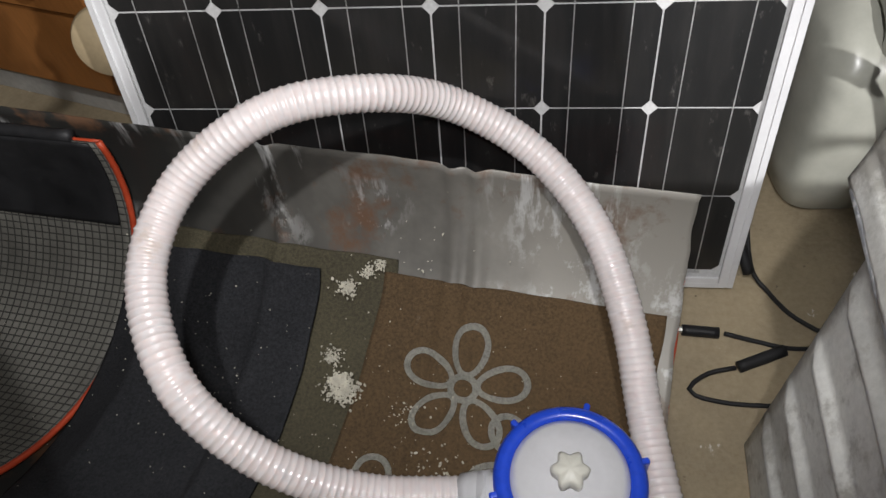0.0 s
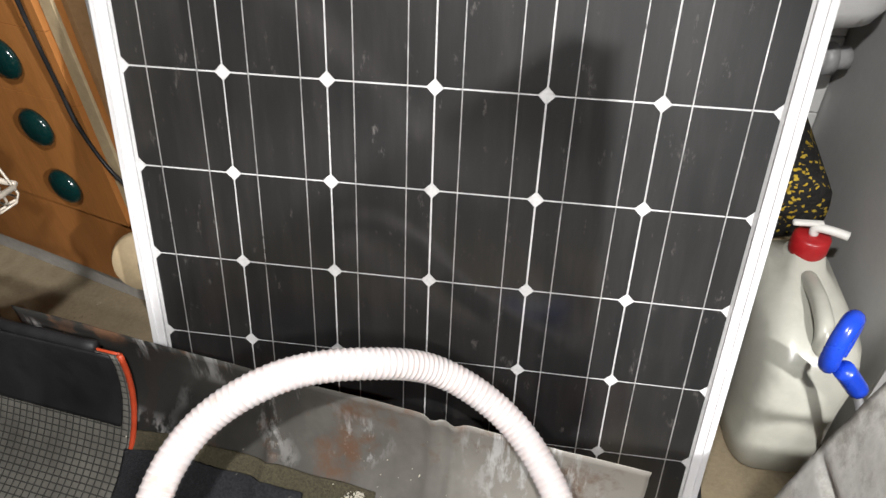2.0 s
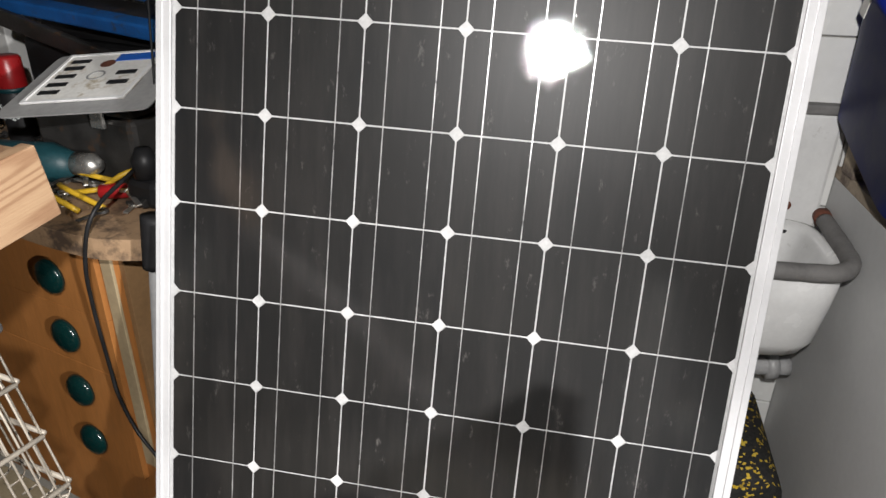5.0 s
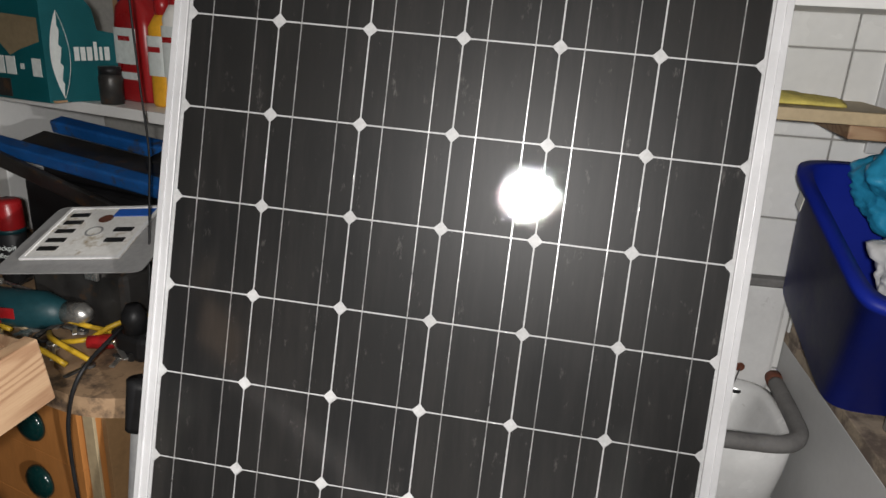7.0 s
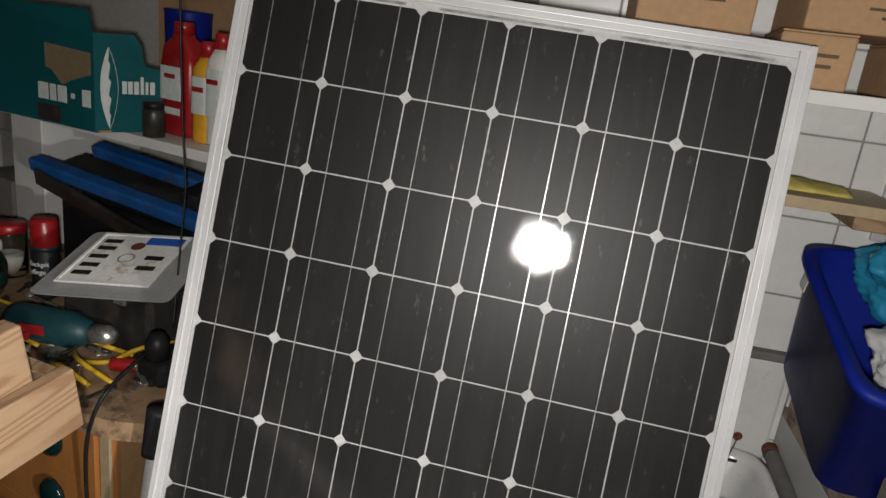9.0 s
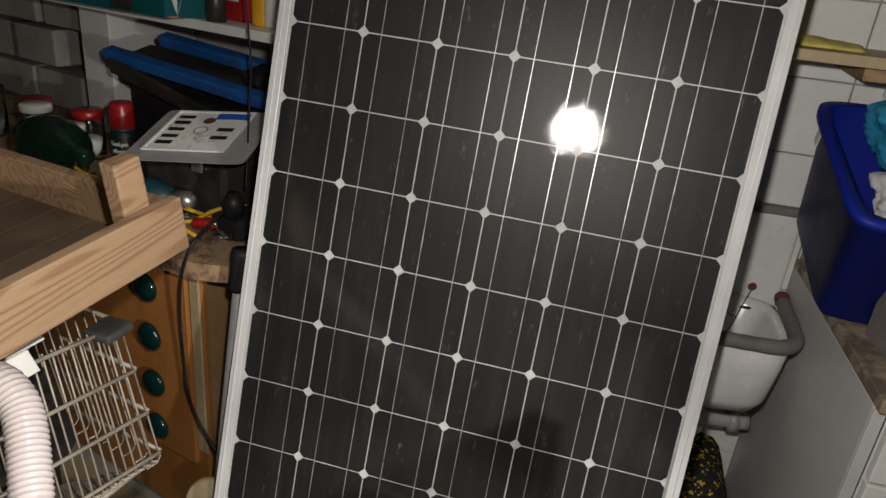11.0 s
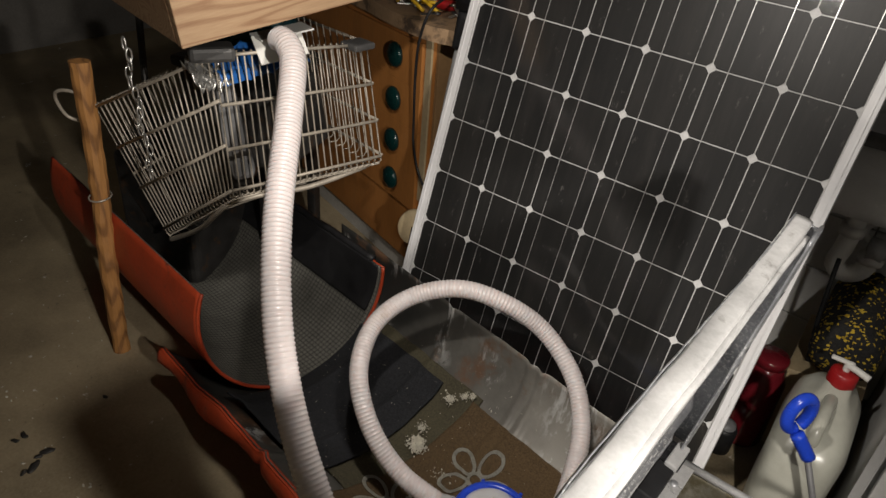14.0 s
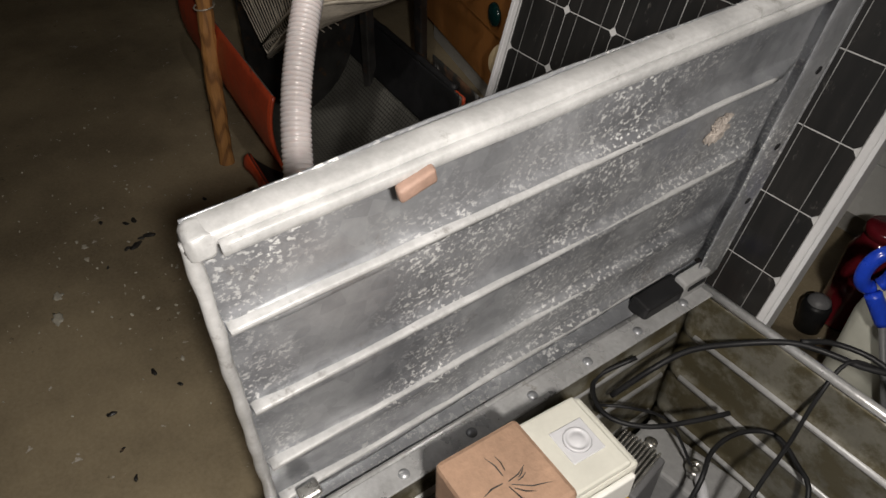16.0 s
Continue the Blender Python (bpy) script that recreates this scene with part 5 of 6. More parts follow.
tube = thing("grey_pole", (0, 0, 0), "grey metal pole with black cap beside the panel", "pole")
part("pole", rod((-0.402, 0.245, 0.85), (-0.452, 0.13, 0.0), 0.013, 14), M["pipe"], tube, "", True)
part("end_cap", cord([(-0.400, 0.248, 0.885), (-0.405, 0.238, 0.80)], 0.021, 14, 0.01), M["black"], tube, "black rubber cap", True)
part("grip", cord([(-0.436, 0.165, 0.34), (-0.442, 0.152, 0.24)], 0.019, 14, 0.01), M["black"], tube, "", True)
part("disc", lathe([(0, -0.012), (0.045, -0.012), (0.05, 0.0), (0.045, 0.012), (0, 0.012)], 30, Matrix.Translation((-0.452, 0.175, 0.335)) @ Matrix.Rotation(radians(70), 4, "X") @ Matrix.Rotation(radians(15), 4, "Y")), M["strip"], tube, "pale wooden disc", True)

# number plate on a grey sheet over a heap of tools
PL = basis((-0.625, 0.495, 1.022), (0.985, 0.04, 0.10), (0.02, 0.96, 0.27))
plate = thing("number_plate", PL, "worn two-line number plate with blue field and rust spot", "number plate")
part("sheet", box((0.185, 0.175, 0.002), (0, 0, 0), 0.0), M["plate"], plate)
for sx, sy, w, d in ((0, 1, 0.185, 0.006), (0, -1, 0.185, 0.006), (1, 0, 0.006, 0.163), (-1, 0, 0.006, 0.163)):
    part("border", box((w, d, 0.003), (sx * 0.0895, sy * 0.0845, 0.0012), 0.0), M["plate_edge"], plate)
part("blue_field", box((0.075, 0.026, 0.0022), (0.048, 0.065, 0.0011), 0.0), M["plate_blue"], plate)
for y in (-0.055, -0.028, 0.002, 0.032, 0.058):
    part("bar", box((0.036, 0.012, 0.0024), (-0.058, y, 0.0012), 0.0), M["black"], plate)
for y in (-0.030, 0.005):
    part("bar", box((0.036, 0.013, 0.0024), (0.055, y, 0.0012), 0.0), M["black"], plate)
part("rust_spot", lathe([(0, 0.0016), (0.013, 0.0015), (0.014, 0.001), (0, 0.001)], 20, Matrix.Translation((0.0, 0.045, 0))), M["rust"], plate)
part("seal_ring", lathe([(0.013, 0.001), (0.013, 0.0018), (0.0165, 0.0018), (0.0165, 0.001), (0.013, 0.001)], 24, Matrix.Translation((0.0, 0.0, 0))), M["grey_card"], plate)
grey = part("grey_sheet", rounded_loft([(0.012, -0.012, 0.135, 0.110, -0.006), (0.012, -0.012, 0.136, 0.111, -0.003)], 40, 0.12), M["grey_card"], m=PL)
tagged(grey, "bent grey sheet lying under the number plate", "sheet")
heap = thing("tool_case", LEFT @ pose(-0.80, 0.36, 0.83, 0, 0, 4), "black oily tool case under the grey sheet", "tool case")
part("body", box((0.24, 0.20, 0.125), (0, 0, 0.0625), 0.012), M["dark"], heap)
part("lid", box((0.245, 0.205, 0.02), (0, 0, 0.136), 0.008), M["dark"], heap)
part("catch", box((0.03, 0.008, 0.03), (0.05, -0.105, 0.12), 0.002), M["chrome"], heap)

drill = thing("power_drill", LEFT @ pose(-0.86, 0.20, 0.832, 0, 0, 20), "petrol-green power drill lying on the bench", "drill")
part("motor", lathe([(0, 0), (0.03, 0.0), (0.036, 0.02), (0.036, 0.13), (0.028, 0.15), (0.02, 0.17), (0, 0.17)], 22, Matrix.Translation((-0.09, 0, 0.04)) @ Matrix.Rotation(radians(90), 4, "Y")), M["teal_tool"], drill, "", True)
part("chuck", lathe([(0, 0), (0.02, 0.0), (0.021, 0.035), (0.01, 0.05), (0, 0.05)], 18, Matrix.Translation((0.08, 0, 0.04)) @ Matrix.Rotation(radians(90), 4, "Y")), M["chrome"], drill, "", True)
part("handle", box((0.045, 0.12, 0.035), (-0.06, -0.07, 0.03), 0.012), M["teal_tool"], drill)
part("trigger", box((0.02, 0.016, 0.018), (-0.035, -0.035, 0.03), 0.005), M["red"], drill)
part("label", box((0.05, 0.002, 0.02), (-0.02, -0.0365, 0.045), 0.0), M["red"], drill)
knob_red = thing("screwdriver", LEFT @ pose(-0.70, 0.20, 0.845, 0, 0, 35), "screwdriver with dark red handle", "screwdriver")
part("handle", lathe([(0, 0), (0.012, 0.004), (0.014, 0.03), (0.012, 0.07), (0.008, 0.085), (0, 0.085)], 14, Matrix.Rotation(radians(90), 4, "Y")), M["red"], knob_red, "", True)
part("blade", rod((0.085, 0, 0), (0.19, 0, 0.0), 0.003), M["chrome"], knob_red)
rnd = random.Random(11)
for k, pts in enumerate((((-0.78, 0.13), (-0.72, 0.12), (-0.66, 0.135)), ((-0.80, 0.20), (-0.72, 0.155), (-0.64, 0.165)), ((-0.98, 0.30), (-0.80, 0.22), (-0.68, 0.26)), ((-0.75, 0.34), (-0.70, 0.22), (-0.76, 0.17)), ((-0.66, 0.40), (-0.66, 0.25), (-0.71, 0.20)), ((-1.2, 0.16), (-1.0, 0.13), (-0.86, 0.17)))):
    p = [tuple(LEFT @ Vector((x, y, 0.839 + 0.02 * (j == 1) * rnd.uniform(0.2, 2.2)))) for j, (x, y) in enumerate(pts)]
    tagged(part("yellow_cable", cord(p, 0.0048), M["wire_yellow"], smooth=True), "yellow cable piece lying among tools on the bench", "cable", "yellow cables")
for k in range(54):
    x, y = rnd.uniform(-1.15, -0.60), rnd.uniform(0.11, 0.31)
    L = rnd.uniform(0.03, 0.11)
    a = rnd.uniform(0, 180)
    tool = thing("small_tool", LEFT @ pose(x, y, 0.836 + 0.006 * (k % 3), rnd.uniform(-8, 8), rnd.uniform(-6, 6), a), ("dark steel bolt" if k % 2 else "small steel spanner") + " lying in the heap on the bench", "tool", "small tools")
    if k % 2:
        part("shank", rod((-L / 2, 0, 0), (L / 2, 0, 0), 0.0035, 8), M["dark"] if k % 4 == 1 else M["chrome"], tool)
        part("head", lathe([(0, 0), (0.008, 0), (0.008, 0.006), (0, 0.006)], 6, Matrix.Translation((L / 2, 0, 0)) @ Matrix.Rotation(radians(90), 4, "Y")), M["dark"] if k % 4 == 1 else M["chrome"], tool)
    else:
        part("bar", box((L, 0.009, 0.004), (0, 0, 0), 0.0015), M["chrome"] if k % 4 else M["dark"], tool)
        part("jaw", lathe([(0.005, -0.002), (0.011, -0.002), (0.011, 0.003), (0.005, 0.003), (0.005, -0.002)], 14, Matrix.Translation((L / 2, 0, 0))), M["chrome"] if k % 4 else M["dark"], tool)
black_tool = thing("cable_drum", LEFT @ pose(-0.60, 0.255, 0.832), "black plug block with cables at the bench end", "plug block")
part("block", box((0.07, 0.10, 0.05), (0, 0, 0.025), 0.012), M["black"], black_tool)
part("plug", lathe([(0, 0), (0.02, 0), (0.022, 0.03), (0.012, 0.05), (0, 0.05)], 18, Matrix.Translation((0.0, -0.03, 0.05))), M["black"], black_tool, "", True)

# spray can, jars, big green bottle
spray = thing("spray_can", LEFT @ pose(-1.10, 0.34, 0.83), "black spray can with red cap and pale lettering", "spray can")
part("body", lathe([(0, 0), (0.028, 0.0), (0.029, 0.004), (0.029, 0.11), (0.025, 0.125), (0, 0.125)], 28), M["black"], spray, "", True)
part("band", lathe([(0.0292, 0.112), (0.0298, 0.112), (0.0298, 0.120), (0.0262, 0.1225), (0.0255, 0.122)], 28), M["teal_tool"], spray, "green band", True)
part("cap", lathe([(0.0285, 0.121), (0.029, 0.124), (0.028, 0.178), (0.024, 0.183), (0, 0.183)], 28), M["red"], spray, "red cap", True)
for s, z in (("Cockpit", 0.078), ("pflege", 0.060)):
    cu = bpy.data.curves.new("lettering", "FONT")
    cu.body, cu.size, cu.extrude, cu.align_x = s, 0.0155, 0.0004, "CENTER"
    ob = new("lettering", cu)
    dg = bpy.context.evaluated_depsgraph_get()
    me = bpy.data.meshes.new_from_object(ob.evaluated_get(dg))
    bpy.data.objects.remove(ob)
    me.materials.append(M["print_white"])
    for v in me.vertices:
        a = v.co.x / 0.0296
        r = 0.0296 + v.co.z
        v.co = Vector((r * math.sin(a), -r * math.cos(a), z + v.co.y))
    ob = new("lettering", me)
    ob.matrix_basis = Matrix.Rotation(radians(22), 4, "Z")
    ob.parent = spray
for k, (x, y, h, cap) in enumerate(((-1.50, 0.36, 0.10, "red"), (-1.40, 0.30, 0.11, "white"), (-1.27, 0.36, 0.11, "red"), (-1.20, 0.26, 0.10, "white"), (-1.62, 0.30, 0.12, "black"))):
    j = thing("screw_jar", LEFT @ pose(x, y, 0.83), "clear plastic jar of screws with a " + {"red": "red", "white": "white", "black": "black"}[cap] + " lid", "jar", "jars on the bench")
    part("glass", lathe([(0, 0.0), (0.034, 0.0), (0.037, 0.004), (0.037, h), (0.033, h + 0.006), (0.031, h + 0.006), (0.034, h), (0.034, 0.006), (0, 0.005)], 26), M["jar"], j, "", True)
    part("contents", lathe([(0, 0.007), (0.031, 0.007), (0.031, h * 0.45), (0.02, h * 0.5), (0, h * 0.48)], 20), M["wire"] if k % 2 else M["white"], j)
    part("lid", lathe([(0.038, h), (0.039, h + 0.002), (0.039, h + 0.018), (0.036, h + 0.021), (0, h + 0.021)], 26), M[cap], j, "", True)
demi = thing("demijohn", LEFT @ pose(-1.20, 0.22, 0.83), "bulbous dark green glass bottle lying on the bench", "bottle")
part("bulb", lathe([(0, -0.09), (0.04, -0.09), (0.062, -0.075), (0.072, -0.03), (0.072, 0.02), (0.06, 0.06), (0.03, 0.085), (0.018, 0.10), (0.018, 0.13), (0, 0.13)], 36, Matrix.Translation((0, 0, 0.072)) @ Matrix.Rotation(radians(90), 4, "Y")), M["bottle"], demi, "", True)
tagged(part("orange_stick", rod(tuple(LEFT @ Vector((-1.04, 0.20, 0.842))), tuple(LEFT @ Vector((-0.84, 0.19, 0.842))), 0.009, 10), M["strip"], smooth=True), "short orange-brown wooden handle on the bench", "handle")
tagged(part("yellow_cable", cord([tuple(LEFT @ Vector(p)) for p in ((-1.34, 0.17, 0.84), (-1.30, 0.20, 0.90), (-1.22, 0.20, 0.915), (-1.10, 0.22, 0.86), (-1.0, 0.26, 0.842))], 0.004), M["wire_yellow"], smooth=True), "yellow cable laid over the green bottle", "cable", "yellow cables")

# black case with the blue guide rail on it
case = thing("black_case", LEFT @ pose(-0.98, 0.53, 0.83, 0, 0, 0), "black plastic machine case at the back of the bench", "case")
part("body", box((0.46, 0.16, 0.20), (0, 0, 0.10), 0.015), M["black"], case)
part("top", box((0.40, 0.13, 0.05), (0.02, 0, 0.225), 0.015), M["black"], case)
guide = thing("saw_guide", LEFT @ basis((-0.955, 0.475, 1.105), (0.975, 0.02, -0.06), (0, 1, 0.25)), "worn blue metal saw guide with grey rail, lying on a case", "saw guide")
part("front_bar", box((0.56, 0.035, 0.030), (0, -0.06, 0.0), 0.005), M["tool_blue"], guide, "worn blue bar")
part("rear_bar", box((0.46, 0.035, 0.030), (0.06, 0.03, 0.030), 0.005), M["tool_blue"], guide, "worn blue bar")
part("bed", box((0.50, 0.10, 0.012), (0.02, -0.015, -0.004), 0.003), M["dark"], guide)
part("grey_rail", box((0.42, 0.012, 0.040), (-0.03, -0.085, -0.055), 0.003, Matrix.Rotation(radians(9), 4, "Y")), M["dark"], guide, "scuffed grey rail")
part("clamp", box((0.05, 0.07, 0.03), (0.20, -0.01, 0.032), 0.006), M["black"], guide)
tagged(part("bench_riser", box((0.10, 0.08, 0.10), (-0.69, 0.56, 0.88), 0.006, LEFT), M["dark"]), "dark iron block under the end of the saw guide", "block")

back_board = thing("back_board", LEFT, "brown chipboard panel on the wall behind the bench with a socket", "board")
part("panel", box((0.44, 0.016, 0.35), (-0.80, 0.826, 1.028), 0.002), M["back_wood"], back_board)
part("upper_panel", box((0.75, 0.016, 0.40), (-0.93, 0.828, 1.43), 0.002), M["back_wood"], back_board)
part("socket", box((0.085, 0.02, 0.07), (-0.86, 0.808, 1.13), 0.006), M["grey_side"], back_board, "grey double socket")
for x in (-0.79, -0.73):
    part("peg", lathe([(0, 0), (0.016, 0), (0.018, 0.03), (0.012, 0.036), (0, 0.036)], 18, Matrix.Translation((x, 0.818, 1.11)) @ Matrix.Rotation(radians(90), 4, "X")), M["black"], back_board, "black peg", True)

# shelf with carton and bottles
tagged(part("wall_shelf", box((1.30, 0.42, 0.022), (-1.30, 0.63, 1.215), 0.0015, LEFT), M["white_board"]), "white board shelf above the workbench", "shelf", "wall shelves")
for x in (-1.46, -0.72):
    tagged(part("shelf_upright", box((0.13, 0.30, 0.37), (x, 0.68, 1.017), 0.003, LEFT), M["white_board"] if x < -1 else M["back_wood"]), "board upright carrying the shelf over the bench", "upright")
for x, z, w in ((-1.78, 0.87, 0.24), (-2.04, 0.87, 0.24), (-1.90, 1.0, 0.24), (-1.72, 1.13, 0.20), (-2.08, 1.0, 0.2), (-1.98, 1.13, 0.24), (-1.85, 1.26, 0.24)):
    b = part("concrete_block", box((w, 0.12, 0.115), (x, 0.66, z + 0.025), 0.006, LEFT), M["block"])
    tagged(b, "grey concrete block in a stack on the bench end", "block", "block stack")
def cut_panel(outline, thick=0.004):
    """A sheet of cardboard in the xz plane with the given outline."""
    bm = bmesh.new()
    f = bm.faces.new([bm.verts.new((x, 0, z)) for x, z in outline])
    bmesh.ops.solidify(bm, geom=[f], thickness=thick)
    return bm


tb = thing("printed_carton", LEFT @ pose(-0.945, 0.362, 1.2265, 0, 0, 3), "open teal cardboard carton with white print", "box")
SIDE = Matrix.Rotation(radians(72), 4, "Z") @ Matrix.Diagonal((0.667, 1, 1, 1))
part("front", cut_panel([(-0.42, 0), (0, 0), (0, 0.198), (-0.012, 0.24), (-0.42, 0.24)]), M["teal"], tb)
part("side", cut_panel([(0, 0), (0.21, 0), (0.21, 0.132), (0.155, 0.138), (0.145, 0.178), (0.12, 0.20), (0, 0.198)]), M["teal"], tb, "torn teal side", m=SIDE)
part("side", cut_panel([(0, 0), (0.21, 0), (0.21, 0.19), (0, 0.19)]), M["teal"], tb, m=Matrix.Translation((-0.416, 0, 0)) @ SIDE)
part("back", cut_panel([(-0.42, 0), (0, 0), (0, 0.10), (-0.42, 0.16)]), M["teal"], tb, m=Matrix.Translation((0.043, 0.135, 0)))
part("bottom", box((0.40, 0.12, 0.004), (-0.19, 0.066, 0.0025), 0.0), M["card"], tb)
part("torn_flap", cut_panel([(-0.14, 0.165), (-0.004, 0.158), (-0.004, 0.115), (-0.06, 0.098), (-0.09, 0.085), (-0.12, 0.112), (-0.14, 0.116)], 0.0012), M["strip"], tb, "torn pale patch", m=Matrix.Translation((0, -0.0035, 0)))
for x, w in ((-0.020, 0.024), (-0.060, 0.010), (-0.092, 0.026), (-0.120, 0.018), (-0.150, 0.03)):
    part("print_bar", box((w, 0.0012, 0.034 if w > 0.011 else 0.010), (x, -0.0032, 0.066), 0.0), M["print_white"], tb)
part("photo", box((0.07, 0.0012, 0.035), (-0.135, -0.0032, 0.022), 0.0), M["dark"], tb)
part("yellow_end", box((0.05, 0.0012, 0.20), (-0.385, -0.0032, 0.104), 0.0), M["amber"], tb)


def leaf_print(m):
    """A feather-like emblem: one filled half with slanting blades, one thin outline."""
    bm = bmesh.new()
    y, base, tall = -0.0036, 0.008, 0.165
    half = [0.027 * math.sin(math.pi * k / 24) ** 0.85 for k in range(25)]
    prev = None
    for k in range(25):
        z = base + tall * k / 24
        tooth = 0.011 * ((k % 5) / 5) * math.sin(math.pi * k / 24)
        row = [bm.verts.new((x, y, z)) for x in (-half[k], -half[k] * 0.1 + tooth, half[k] - 0.0014, half[k])]
        if prev:
            bm.faces.new((prev[0], prev[1], row[1], row[0]))
            bm.faces.new((prev[2], prev[3], row[3], row[2]))
        prev = row
    bm.transform(m)
    return bm


part("leaf_print", leaf_print(Matrix.Translation((0.042, 0, 0))), M["print_white"], tb, m=SIDE)
for x, w, h in ((0.088, 0.014, 0.026), (0.106, 0.014, 0.026), (0.125, 0.015, 0.026), (0.143, 0.010, 0.036), (0.158, 0.009, 0.026), (0.176, 0.015, 0.026)):
    part("print_bar", box((w, 0.0012, h), (x, -0.0032, 0.080 + h / 2), 0.0), M["print_white"], tb, m=SIDE)

oil = thing("oil_canister", LEFT @ pose(-0.868, 0.53, 1.2265, 0, 0, -4), "red plastic oil canister with white label", "canister")
part("body", rounded_loft([(0, 0, 0.048, 0.036, 0), (0, 0, 0.052, 0.04, 0.006), (0, 0, 0.052, 0.04, 0.15), (-0.002, 0, 0.046, 0.036, 0.185), (-0.012, 0, 0.020, 0.020, 0.205), (-0.012, 0, 0.018, 0.018, 0.215)], 36, 0.5), M["red"], oil, "", True)
part("cap", lathe([(0, 0), (0.021, 0), (0.021, 0.022), (0.018, 0.025), (0, 0.025)], 22, Matrix.Translation((-0.012, 0, 0.212))), M["red"], oil, "", True)
part("label", rounded_loft([(-0.006, -0.038, 0.034, 0.003, 0.075), (-0.006, -0.038, 0.034, 0.003, 0.145)], 24, 0.5), M["print_white"], oil, "pale label")
part("label_bar", box((0.034, 0.002, 0.009), (-0.006, -0.0415, 0.125), 0.0), M["red"], oil)
part("label_strip", box((0.05, 0.002, 0.014), (0.0, -0.0405, 0.052), 0.0), M["print_white"], oil)
for x, c, h in ((-0.775, "amber", 0.18), (-0.735, "white", 0.20)):
    b = thing("oil_bottle", LEFT @ pose(x, 0.50, 1.2265, 0, 0, 0), "white oil bottle with coloured printed label and red cap" if c == "white" else "yellow and white oil bottle with red top", "bottle", "oil bottles")
    part("body", rounded_loft([(0, 0, 0.024, 0.024, 0), (0, 0, 0.027, 0.027, 0.005), (0, 0, 0.027, 0.027, h - 0.03), (0, 0, 0.014, 0.014, h - 0.005)], 30, 0.75), M[c], b, "", True)
    part("cap", lathe([(0, 0), (0.016, 0), (0.016, 0.028), (0.012, 0.032), (0, 0.032)], 20, Matrix.Translation((0, 0, h - 0.006))), M["red"], b, "", True)
    part("label", rounded_loft([(0, -0.012, 0.0255, 0.0165, 0.06), (0, -0.012, 0.0255, 0.0165, h - 0.045)], 24, 0.6), M["print_white"], b)
    part("label_bar", box((0.030, 0.002, 0.010), (0, -0.0288, h - 0.07), 0.0), M["red"], b)
tin = thing("small_tin", LEFT @ pose(-0.872, 0.445, 1.2265), "small dark brown jar on the shelf", "jar")
part("body", lathe([(0, 0), (0.022, 0), (0.023, 0.05), (0.019, 0.06), (0, 0.06)], 22), M["dark"], tin, "", True)
part("lid", lathe([(0, 0.058), (0.021, 0.058), (0.021, 0.072), (0, 0.073)], 22), M["black"], tin, "", True)
bb = thing("blue_tub", LEFT @ pose(-1.10, 0.74, 1.2265), "dark blue round tub on the shelf", "tub")
part("body", lathe([(0, 0), (0.05, 0), (0.058, 0.25), (0.06, 0.26), (0, 0.26)], 26), M["bin_blue"], bb, "", True)
tagged(part("hanging_cable", cord([tuple(LEFT @ Vector(p)) for p in ((-0.70, 0.36, 1.75), (-0.683, 0.345, 1.5), (-0.675, 0.345, 1.3), (-0.655, 0.335, 1.18), (-0.635, 0.31, 1.10), (-0.60, 0.26, 0.93))], 0.002), M["black"], smooth=True), "thin black cord hanging in front of the shelf", "cable")
tagged(part("cord_hook", box((0.04, 0.55, 0.03), (-0.70, 0.60, 1.76), 0.003, LEFT), M["old_wood"]), "wooden arm on the wall from which the cord hangs", "arm")

# ---- the crate on the wire basket ----
CR = basis((-0.498, -0.418, 0.902), (0.114, 0.472, 0.069), (-0.97, 0.235, 0.0))
crate = thing("wooden_crate", CR, "shallow crate of sawn pine boards resting on a wire basket", "crate")
part("front_board", box((0.49, 0.020, 0.085), (0.245, 0.010, 0.0425), 0.002), M["pine"], crate, "fresh knotty pine board")
part("end_board", box((0.020, 0.40, 0.075), (0.480, 0.222, 0.040), 0.002), M["pine"], crate)
part("end_board", box((0.020, 0.40, 0.075), (0.010, 0.222, 0.040), 0.002), M["pine"], crate)
part("back_board", box((0.49, 0.020, 0.075), (0.245, 0.432, 0.040), 0.002), M["pine"], crate)
part("post", box((0.045, 0.030, 0.150), (0.430, 0.036, 0.085), 0.003), M["pine"], crate)
part("post", box((0.045, 0.030, 0.150), (0.055, 0.036, 0.085), 0.003), M["pine"], crate)
for k in range(5):
    part("bottom_slat", box((0.46, 0.0815, 0.008), (0.245, 0.062 + 0.082 * k, 0.004), 0.001), M["dark_ply"], crate)
bracket = thing("metal_bracket", (0, 0, 0), "white bent sheet bracket holding the hose end under the crate", "bracket")
part("plate", box((0.10, 0.004, 0.055), (0, 0, 0), 0.001, basis((-0.525, -0.19, 0.862), (0.25, 0.95, 0.1), (-0.8, 0.2, -0.5))), M["white"], bracket)
part("flange", box((0.11, 0.05, 0.004), (0, 0, 0), 0.001, basis((-0.53, -0.18, 0.885), (0.25, 0.95, 0.1), (-0.95, 0.2, 0.0))), M["white"], bracket)
tagged(part("blue_wrapper", sheet(lambda u, v: Vector((-0.56 - 0.05 * v, -0.30 + 0.22 * u, 0.80 + 0.05 * v + 0.015 * noise.noise((u * 9, v * 7, 1)))), 24, 14, 0.002), M["tool_blue"], smooth=True), "blue and white wrapper stuffed in the basket", "wrapper")
tagged(part("foil_wrapper", sheet(lambda u, v: Vector((-0.56 - 0.05 * v, -0.35 + 0.07 * u, 0.80 + 0.045 * v + 0.02 * noise.noise((u * 9, v * 7, 4)))), 24, 14, 0.002), M["chrome"], smooth=True), "crumpled silvery foil in the basket", "wrapper")

